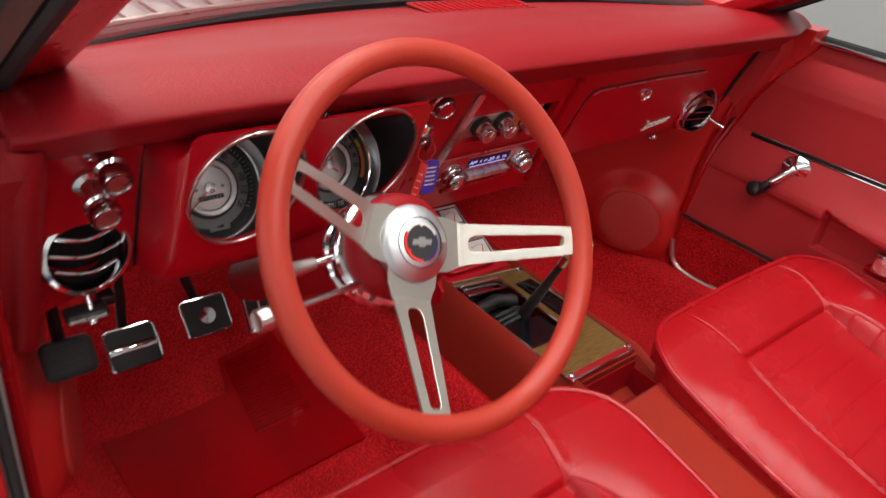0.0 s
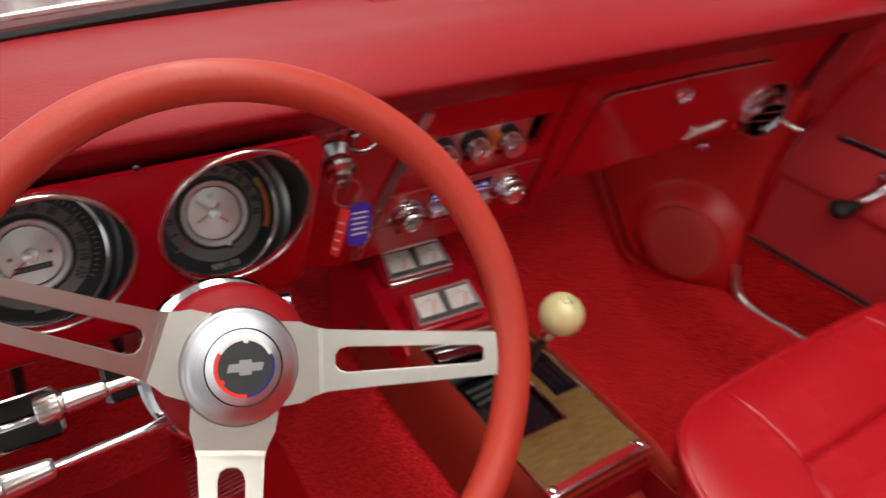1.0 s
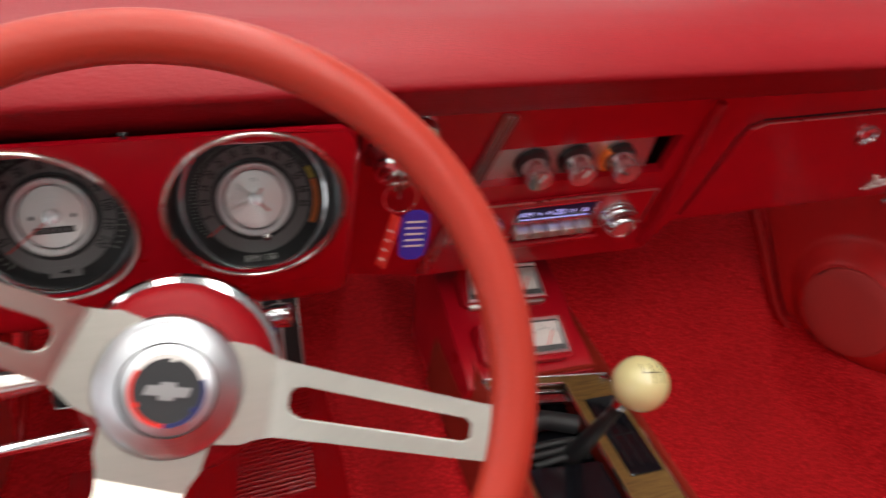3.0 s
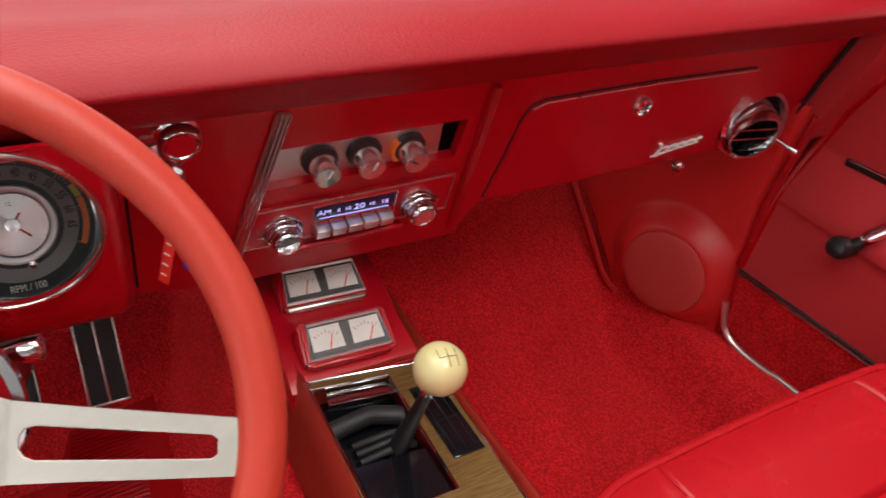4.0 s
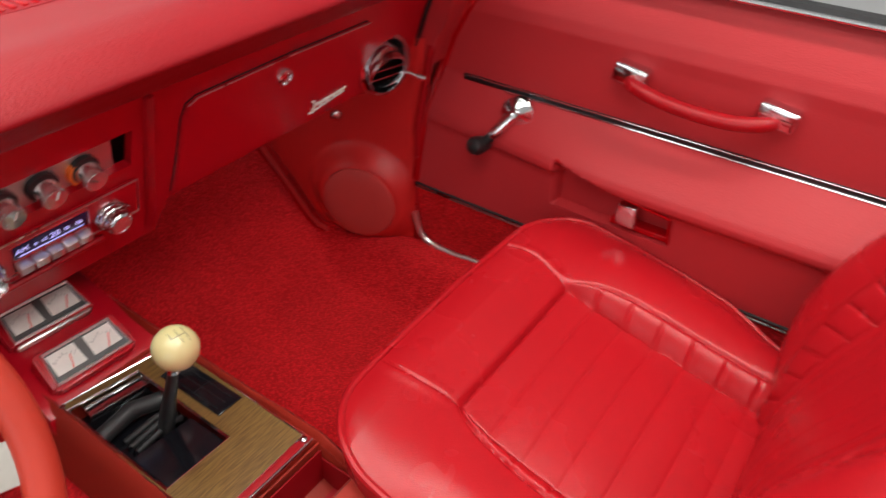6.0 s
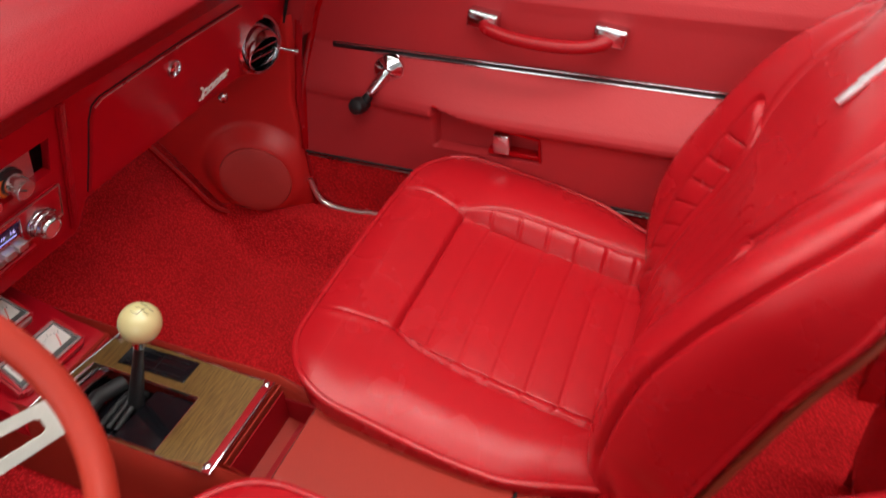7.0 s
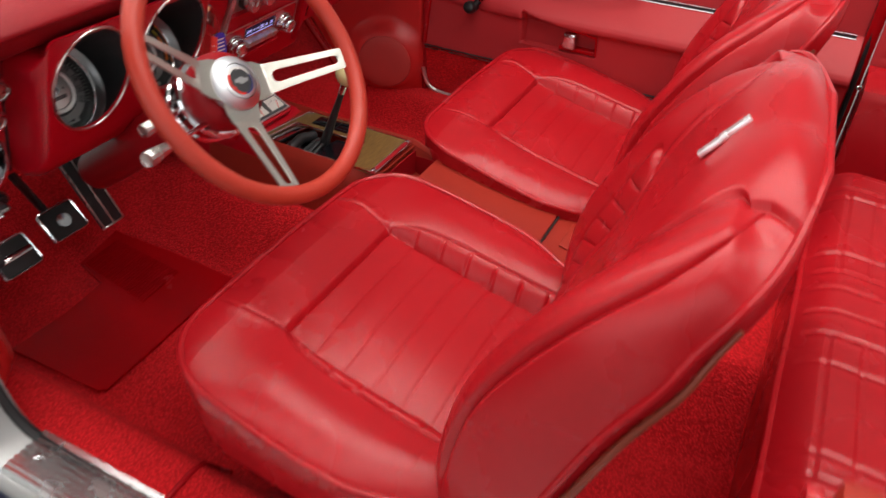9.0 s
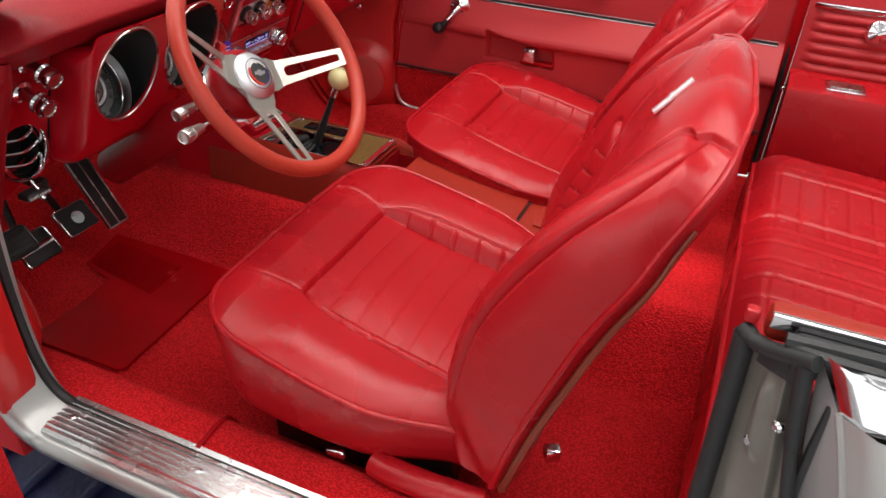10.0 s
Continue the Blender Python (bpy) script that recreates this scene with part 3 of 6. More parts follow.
    part("outer_skin", sheet(lambda u, v: door_point(0.05 - 1.14 * u, curve_at([(0, 0.710), (0.2, 0.718), (0.3, 0.712), (0.5, 0.64), (0.75, 0.45), (1, 0.0)], v)[0], curve_at([(0, 0.805), (0.2, 0.82), (0.3, 0.835), (0.5, 0.86), (0.75, 0.88), (1, 0.86)], v)[0]), 12, 20), SILVER, ob)
    part("edge_seal", tube([(0.735, -1.095, 0.16), (0.745, -1.098, 0.42), (0.762, -1.092, 0.70)], 0.006, 8), RUBBER, ob)


passenger_door()


def driver_door():
    ob = thing("door_2", "driver's door standing wide open, red carpet at its foot", "car door", (-0.9, 0.06, 0.0), kind="structure")
    m = Matrix.Translation((-0.880, -0.135, 0.02)) @ Matrix.Rotation(radians(12), 4, "Z")
    part("carpet", moved(box(-1.05, 0.0, -0.03, 0.0, 0.02, 0.27, 0.012), m), CARPET, ob)
    part("panel", moved(box(-1.05, -0.14, -0.045, 0.0, 0.275, 0.68, 0.03), m), DOORVINYL, ob)
    part("outer_skin", moved(box(-1.08, -0.10, 0.002, 0.08, 0.0, 0.70, 0.02), m), SILVER, ob)


driver_door()

# ---- kick panels and pillars ----
def kick_rows(v):
    """Rear and front edge of the panel from its foot (0) to the dashboard (1)."""
    z = 0.112 + 0.463 * v
    rear = Vector((0.694, -0.006 - max(0, z - 0.40) * 0.18, z))
    fy = curve_at([(0.10, 0.13), (0.125, 0.20), (0.148, 0.222), (0.22, 0.263), (0.297, 0.312), (0.6, 0.48)], z)[0]
    return rear, Vector((0.70 - 0.333 * fy, fy, z + 0.004))


def kick_panel(side, has_vent):
    name = "kick_panel"
    ob = thing(name, "red moulded kick panel with a round speaker pod", "kick panel", (side * 0.66, 0.15, 0.14))

    def skin(u, v):
        a, b = kick_rows(v)
        p = a.lerp(b, u)
        d = math.hypot(p.y - 0.100, p.z - 0.230)
        bulge = 0.030 * smooth((0.122 - d) / 0.046)
        edge = 0.012 * smooth((0.04 - u) / 0.04) + 0.02 * smooth((u - 0.94) / 0.06)
        p += Vector((-0.949, -0.316, 0)) * (bulge - edge)
        return Vector((side * p.x, p.y, p.z))
    part("panel", sheet(skin, 90, 70), KICK, ob, angle=80)
    nrm = Vector((-0.949 * side, -0.316, 0.04))
    c = Vector((side * 0.632, 0.090, 0.230))
    part("speaker_cover", moved(lathe([(0.078, -0.016), (0.077, -0.001), (0.0745, 0.0055), (0.070, 0.0075), (0.045, 0.0085), (0.0, 0.009)], 56, cap=False), aim(c, nrm)), PODCOVER, ob)
    rim = [kick_rows(k / 24)[1] + Vector((-0.010, -0.004, 0)) for k in range(25)]
    foot = [kick_rows(0)[0].lerp(kick_rows(0)[1], k / 8) + Vector((-0.012, -0.004, 0.002 + 0.02 * (1 - k / 8))) for k in range(8)]
    part("edge_bead", tube([(side * p.x, p.y, p.z) for p in foot + rim], 0.0045, 8), KICK, ob)
    # dark red tube gives the gap under the bead its shade by colour
    part("edge_gap_shade", tube([(side * (p.x - 0.002), p.y + 0.005, p.z - 0.005) for p in foot + rim], 0.0035, 6), MAT, ob)
    part("windlace", tube([(side * 0.700, -0.006 - max(0, z - 0.40) * 0.18, z) for z in (0.145, 0.25, 0.40, 0.565)], 0.007, 8), VINYL, ob)
    if has_vent:
        for k in range(4):
            # near-black bars stand in for the shade inside the slots
            part("slot", box(0.60 - k * 0.010, 0.604 - k * 0.010, 0.27 + k * 0.012, 0.276 + k * 0.012, 0.40, 0.46), GAP_SHADE, ob)
        part("bolt", moved(lathe([(0.009, 0), (0.008, 0.006), (0.003, 0.009)], 14), aim((0.50, 0.012, 0.498), (-0.2, -1, 0))), CHROME, ob)
    return ob


kick_panel(1, True)
kick_panel(-1, False)


def pillar(side):
    ob = thing("windshield_pillar", "red trimmed windshield pillar with black weather seal", "car pillar", (side * 0.63, 0.02, 0.70), kind="structure")
    line = spline([(0.615, 0.06, 0.70), (0.605, 0.0, 0.74), (0.587, -0.35, 0.95), (0.575, -0.58, 1.088)], 8)

    def band(pts, offs):
        return sheet(lambda u, v: (side * (pts[int(round(v * (len(pts) - 1)))].x + offs[int(round(u * (len(offs) - 1)))][0]), pts[int(round(v * (len(pts) - 1)))].y, pts[int(round(v * (len(pts) - 1)))].z + offs[int(round(u * (len(offs) - 1)))][1]), len(offs) - 1, len(pts) - 1)
    part("inner_trim", band(line, [(0.0, 0.03), (0.0, 0.004), (0.003, 0.0), (0.015, -0.003), (0.042, -0.006), (0.050, -0.012), (0.052, 0.03), (0.0, 0.03)]), VINYL, ob, angle=50)
    part("seal", band(line, [(0.053, -0.012), (0.056, -0.019), (0.064, -0.019), (0.069, -0.014), (0.070, 0.03), (0.053, 0.03)]), RUBBER, ob, "black rubber seal")
    part("drip_rail", band(line, [(0.071, -0.012), (0.075, -0.016), (0.092, -0.014), (0.098, 0.0), (0.098, 0.04), (0.067, 0.04)]), BARE, ob, "grey drip rail")
    part("outer_seal", band(line, [(0.099, -0.012), (0.107, -0.02), (0.135, -0.016), (0.14, 0.04), (0.099, 0.04)]), RUBBER, ob)
    return ob


pillar(-1)
pillar(1)


def windshield():
    ob = thing("windshield", "clear curved windshield in a dark rubber seal", "windshield", (0, 0.18, 0.74), kind="structure")

    def at(u, v):
        x = -0.62 + 1.24 * u
        bow = 1 - (x / 0.62) ** 2
        low = Vector((x, 0.06 + 0.13 * bow, 0.742 + 0.005 * bow))
        high = Vector((x * 0.95, -0.58 + 0.06 * bow, 1.10))
        return low.lerp(high, v)
    pane = part("pane", sheet(at, 24, 12), GLASS, ob, angle=80)
    pane.visible_shadow = False
    part("seal", tube([at(k / 24, 0.0) + Vector((0, 0.0, 0.004)) for k in range(25)], 0.011, 8), RUBBER, ob, "black rubber seal")
    part("header_trim", tube([at(k / 24, 0.0) + Vector((0, 0.02, 0.012)) for k in range(25)], 0.005, 8), SATIN, ob, "bright windshield reveal")


windshield()


def hood():
    ob = thing("hood", "silver painted hood beyond the windshield", "car body", (0, 1.2, 0.7))
    part("panel", sheet(lambda u, v: (-0.82 + 1.64 * u, 0.36 + 1.35 * v, 0.745 - 0.10 * v * v - 0.12 * abs(2 * u - 1) ** 3 + 0.012 * math.exp(-((u - 0.5) / 0.15) ** 2)), 30, 24), SILVER, ob, angle=80)
    part("cowl", sheet(lambda u, v: (-0.82 + 1.64 * u, 0.22 + 0.14 * v, 0.725 - 0.02 * v - 0.10 * abs(2 * u - 1) ** 3), 30, 4), BLACK, ob, "dark cowl grille")
    for k in range(24):
        x = -0.55 + k * 0.048
        part("louvre", box(x, x + 0.03, 0.24, 0.34, 0.722, 0.729, 0.002), SILVER, ob)


hood()


def post_point(x, z, out=0.0):
    """A point on the lock pillar's face, which turns back towards the outside."""
    return Vector((x - 0.7 * out, -0.327 + x + 0.7 * out, z))


def latch_post():
    """The lock pillar and quarter panel behind the driver's door."""
    ob = thing("lock_pillar", "worn grey lock pillar with black rubber seals and bright cap", "car body", (-0.78, -1.12, 0.1), kind="structure")
    outer = [(0.10, -0.865), (0.30, -0.845), (0.40, -0.828), (0.55, -0.796), (0.62, -0.782), (0.69, -0.772)]
    flange = [(0.10, -0.885), (0.30, -0.868), (0.50, -0.846), (0.606, -0.827), (0.664, -0.808), (0.70, -0.784)]

    def post(u, v):
        z = 0.10 + 0.575 * v
        a, b = -0.738, curve_at(outer, z)[0] - 0.004
        x = a + (b - a) * u
        bead = 0.008 * math.exp(-((u - 0.50 - 0.06 * (v - 0.9)) / 0.10) ** 2) * smooth((z - 0.555) / 0.02) * smooth((0.655 - z) / 0.02)
        step = -0.010 * smooth((u - 0.72) / 0.06)
        return post_point(x, z, bead + step + 0.0015 * noise.noise(Vector((x * 40, z * 18, 0))))
    part("post", sheet(post, 60, 70), BARE, ob, "worn grey painted metal", angle=70)
    part("door_seal", tube(spline([post_point(x, z, 0.006) for x, z in ((-0.752, 0.10), (-0.748, 0.30), (-0.744, 0.46), (-0.740, 0.576), (-0.736, 0.672))], 5), 0.010, 10), RUBBER, ob, "black rubber door seal")
    part("corner_seal", tube(spline([post_point(x, z, 0.006) for x, z in ((-0.733, 0.676), (-0.742, 0.672), (-0.755, 0.676), (-0.770, 0.687), (-0.786, 0.697))], 5), [0.0085] * 5 + [0.0075] * 12 + [0.007] * 4, 10), RUBBER, ob)
    part("seal_flap", sheet(lambda u, v: post_point(-0.750 - 0.026 * u, 0.672 + 0.010 * u - (0.014 + 0.006 * u) * v, 0.006 + 0.002 * math.sin(3 * u + v)), 10, 8), RUBBER, ob)
    part("outer_seal", tube(spline([post_point(curve_at(outer, z)[0] - 0.007, z, 0.004) for z in (0.30, 0.40, 0.55, 0.62, 0.69)], 5), [0.005] * 8 + [0.006] * 7 + [0.0075] * 6, 10), RUBBER, ob)
    part("red_tab", moved(box(-0.006, 0.006, -0.006, 0.006, -0.006, 0.008, 0.003), Matrix.Translation(post_point(-0.735, 0.690, 0.004))), VINYL, ob)
    part("flange", sheet(lambda u, v: post_point(curve_at(outer, 0.10 + 0.60 * v)[0] - 0.010 + (curve_at(flange, 0.10 + 0.60 * v)[0] - curve_at(outer, 0.10 + 0.60 * v)[0] + 0.010) * u, 0.10 + 0.60 * v, -0.004 + 0.004 * u), 8, 40), SILVER, ob, "silver painted flange", angle=70)

    def quarter(u, v):
        z = 0.668 - 0.56 * v
        e = post_point(curve_at(flange, z)[0], z)
        return Vector((e.x - 0.018 * smooth(u / 0.05) - 0.010 * u, e.y - 0.55 * u, z))
    part("quarter_skin", sheet(quarter, 40, 30), SILVER, ob, "silver painted quarter panel", angle=80)
    part("quarter_edge", tube([quarter(0, k / 20) for k in range(21)], 0.0030, 8), SILVER, ob)

    def belt(u, v):
        x, z = curve_at([(0, -0.780, 0.702), (0.12, -0.786, 0.7035), (0.22, -0.789, 0.700), (0.9, -0.806, 0.668), (1, -0.802, 0.664)], v)
        return Vector((x - 0.012 * smooth(u / 0.03), -1.108 + (x + 0.780) - 0.5 * u, z))
    part("core", box(-0.800, -0.735, -1.55, -1.125, 0.10, 0.668, 0.004), RUBBER, ob)
    part("belt_moulding", sheet(belt, 30, 16), CHROME, ob, "wide bright belt moulding", angle=50)
    part("belt_seal", box(-0.782, -0.750, -1.55, -1.092, 0.672, 0.697, 0.006), RUBBER, ob)
    part("belt_seal_lip", tube([(-0.766, -1.086, 0.694), (-0.768, -1.20, 0.700), (-0.764, -1.55, 0.698)], 0.007, 8), RUBBER, ob)
    part("belt_trim", box(-0.744, -0.720, -1.55, -1.072, 0.672, 0.702, 0.006), CONSOLE, ob, "red trim cap")
    part("belt_chrome", box(-0.751, -0.7445, -1.55, -1.073, 0.690, 0.705, 0.002), CHROME, ob)
    for x, z in ((-0.785, 0.646), (-0.778, 0.616), (-0.764, 0.578)):
        part("bolt", moved(lathe([(0.0055, 0), (0.0055, 0.004), (0.003, 0.006)], 10), aim(post_point(x, z, 0.002), (-0.7, 0.7, 0.1))), CHROME, ob)
    return ob


latch_post()


def hinge_filler():
    ob = thing("hinge_pillar", "red painted hinge pillar beside the kick panel", "car body", (0.75, 0.0, 0.2), kind="structure")
    part("pillar", extrude_x([(0.25, 0.06), (0.022, 0.06), (0.022, 0.44), (-0.018, 0.546), (-0.078, 0.627), (-0.125, 0.70), (-0.13, 0.74), (0.25, 0.74)], 0.745, 0.80, 1), KICK, ob)
    mirror = thing("hinge_pillar", "red painted hinge pillar beside the pedals", "car body", (-0.75, 0.0, 0.2), kind="structure")
    part("pillar", box(-0.80, -0.73, -0.055, 0.25, 0.06, 0.70, 0.01), KICK, mirror)


hinge_filler()

# ---- seats ----
SEAT = Vector((-0.345, -0.50, 0.05))
FRONT = -0.305


def pipe_z(y):
    return curve_at([(-0.78, 0.262), (-0.70, 0.274), (-0.60, 0.296), (-0.48, 0.322), (-0.36, 0.348), (-0.30, 0.352)], y)[0]


def cushion_half(y):
    d = FRONT - y
    r = 0.105
    w = 0.298
    if d < r:
        w = w - r + math.sqrt(max(0.0, r * r - (r - d) ** 2))
    return w + 0.009 * math.exp(-((y + 0.54) / 0.13) ** 2) - 0.042 * smooth((-0.61 - y) / 0.17)


def seam(d, depth, width):
    return -1.15 * depth * math.exp(-(d / (0.78 * width)) ** 2)


def cushion_top(x, y):
    """Height of the cushion at x from its middle line: a horseshoe roll round a sunken, pleated insert."""
    half = cushion_half(y)
    ax = abs(x)
    front = -0.424 - 0.004 * math.cos(x * 9)
    behind = max(0.0, front - y)
    inner = 0.150 - 0.008 * math.exp(-behind / 0.03)
    outer = inner + 0.001 + 0.033 * (1 - math.exp(-behind / 0.045))
    ea, eb = max(1e-5, half - ax), max(1e-5, FRONT - y)
    edge = ea * eb / (ea ** 4 + eb ** 4) ** 0.25
    gx, gy = max(0.0, ax - outer), max(0.0, y - front)
    gap = math.hypot(gx, gy)
    sunk = -0.017 + 0.014 * math.exp(-behind / 0.035)
    z = pipe_z(y)
    if gap <= 0:
        phase = ((-0.4235 - y) / 0.0495) % 1.0
        tick = min(phase, 1 - phase) * 0.0495
        base = sunk + 0.011 * (1 - (min(ax, inner) / inner) ** 2) * smooth(behind / 0.08)
        z += base
        if ax > inner:
            # puffed strip that climbs from the insert to the side roll
            w = min(1.0, (ax - inner) / max(0.004, outer - inner))
            puff = smooth((outer - inner) / 0.035)
            z += (0.014 - base) * (0.55 * w + 0.45 * math.sin(0.5 * math.pi * w)) + 0.0075 * puff * math.sin(math.pi * w) ** 0.8
            z += puff * (seam(tick, 0.0032, 0.0024) * math.sin(math.pi * min(1, 0.1 + w)) ** 0.5 + 0.0014 * math.exp(-((tick - 0.007) / 0.005) ** 2))
        else:
            z += seam(tick, 0.0015, 0.0022) + 0.0008 * math.cos(2 * math.pi * phase + math.pi)
        z += seam(ax - inner, 0.0026, 0.0026) * smooth((behind - 0.004) / 0.02)
        z += seam(outer - ax, 0.0040, 0.0032) + seam(front - y, 0.0036, 0.0032)
    else:
        q = edge / (edge + gap)
        side = smooth(gx / (gx + gy + 1e-6))
        full = side * smooth((front + 0.03 - y) / 0.10)
        level = 0.002 + 0.012 * full
        z += level * (1 - (1 - q) ** 2.4) + (0.009 + 0.004 * full) * math.sin(math.pi * q ** 0.8) ** 0.9
        z += seam(gap, 0.0040, 0.0036)
    # pinch at the insert's corners, and seams from them straight to the front edge
    z -= 0.0025 * math.exp(-(((ax - inner) / 0.012) ** 2 + ((y - front) / 0.012) ** 2))
    if y > front:
        k = inner + 0.002 + 0.010 * smooth((y - front) / 0.11) + 0.005 * math.sin(math.pi * (y - front) / 0.12)
        z += seam(ax - k, 0.0026, 0.0022) * smooth((FRONT - y) / 0.015)
        z += 0.0012 * math.exp(-((ax - k - 0.008) / 0.007) ** 2)
    # a slightly slack surface
    z += 0.0011 * noise.noise(Vector((x * 6, y * 6, 3.0)))
    return z


def cushion_grid(u, v):
    y = FRONT - 0.475 * v ** 1.6
    half = cushion_half(y)
    x = half * (2 * u - 1)
    yy = y - 0.012 * (x / 0.298) ** 2 * (1 - v)
    return Vector((SEAT.x + x, yy, cushion_top(x, y)))


# Backrest from its foot to its top edge: middle of the front, crease of the side rolls, rear edge
MIDDLE = [(0, -0.742, 0.240), (1, -0.756, 0.340), (2, -0.784, 0.430), (3, -0.817, 0.500), (4, -0.849, 0.570), (5, -0.881, 0.632), (6, -0.914, 0.690), (7, -0.950, 0.736), (8, -0.985, 0.758), (9, -1.019, 0.752)]
CREASE = [(0, 0.256, -0.748, 0.240), (1, 0.260, -0.742, 0.350), (2, 0.255, -0.762, 0.455), (3, 0.249, -0.806, 0.545), (4, 0.242, -0.858, 0.619), (5, 0.219, -0.916, 0.676), (6, 0.180, -0.963, 0.719), (7, 0.145, -0.984, 0.748), (8, 0.112, -1.001, 0.753), (9, 0.069, -1.018, 0.751)]
REAR = [(0, 0.277, -0.818, 0.200), (1, 0.273, -0.848, 0.325), (2, 0.263, -0.883, 0.432), (3, 0.255, -0.914, 0.520), (4, 0.249, -0.940, 0.590), (5, 0.238, -0.955, 0.652), (6, 0.226, -0.973, 0.703), (7, 0.191, -0.993, 0.728), (8, 0.138, -1.007, 0.740), (9, 0.069, -1.019, 0.750)]


def smooth_row(table, k):
    """A row of the table at k, along a smooth curve."""
    i = min(len(table) - 2, int(k))
    f = k - i
    rows = [table[max(0, i - 1)][1:], table[i][1:], table[i + 1][1:], table[min(len(table) - 1, i + 2)][1:]]
    return [0.5 * (2 * b + (c - a) * f + (2 * a - 5 * b + 4 * c - d) * f * f + (3 * b - a - 3 * c + d) * f ** 3) for a, b, c, d in zip(*rows)]


def twisted(p, k, side, amount=1.0):
    """The upper back leans and twists a little on its hinge."""
    w = amount * smooth((k - 2.3) / 4.2)
    return Vector((p.x + side * 0.010 * w * min(1.0, p.x / 0.12), p.y + side * 0.089 * p.x * w, p.z + side * 0.122 * p.x * w))


def cap_field(s, k, t):
    """Distance into the smooth middle panel, which widens into a cap over the top."""
    mid = curve_at([(3.2, 0.080), (3.9, 0.100), (4.5, 0.119), (5.3, 0.126), (6.2, 0.119), (6.9, 0.112), (7.3, 0.105)], k)[0]
    a, b, r = mid - s, (k - 6.85 - 0.95 * t) * 0.045, 0.046
    return max(a, b) + r / 6 * max(0.0, 1 - abs(a - b) / r) ** 3


def back_relief(x, k):
    """Seams, pleats and puffed strips of the front at x and k."""
    ax = abs(x)
    h = 0.0
    top = 4.15
    if k < top:
        end = math.sqrt(max(0.0, 1 - (max(0.0, k - top + 0.45) / 0.45) ** 2))
        c = 0.141
        lo, hi = c - 0.026 * end, c + 0.026 * end
        # stitched ticks slant across the strip
        phase = ((3.5 - k - (ax - c) * 10.5) / 0.49) % 1.0
        tick = min(phase, 1 - phase) * 0.046
        if lo < ax < hi:
            w = (ax - lo) / max(0.004, hi - lo)
            stitched = k < 3.72
            h += 0.009 * smooth(end * 1.3) * math.sin(math.pi * w) ** 0.9 * (1 - 0.22 * math.exp(-(tick / 0.010) ** 2) * stitched) + seam(tick, 0.0045, 0.0019) * stitched
        elif ax <= lo:
            h += 0.0035 * math.exp(-((lo - ax - 0.012) / 0.007) ** 2) + seam(lo - ax - 0.024, 0.0026, 0.0024)
            h += seam(lo - ax - 0.052, 0.0016, 0.0022) + seam(lo - ax - 0.084, 0.0014, 0.0022)
        h += (seam(ax - lo, 0.0040, 0.0030) + seam(ax - hi, 0.005, 0.0034)) * (end > 0.05)
    return h + 0.0010 * noise.noise(Vector((x * 7, k * 0.6, 7.0)))


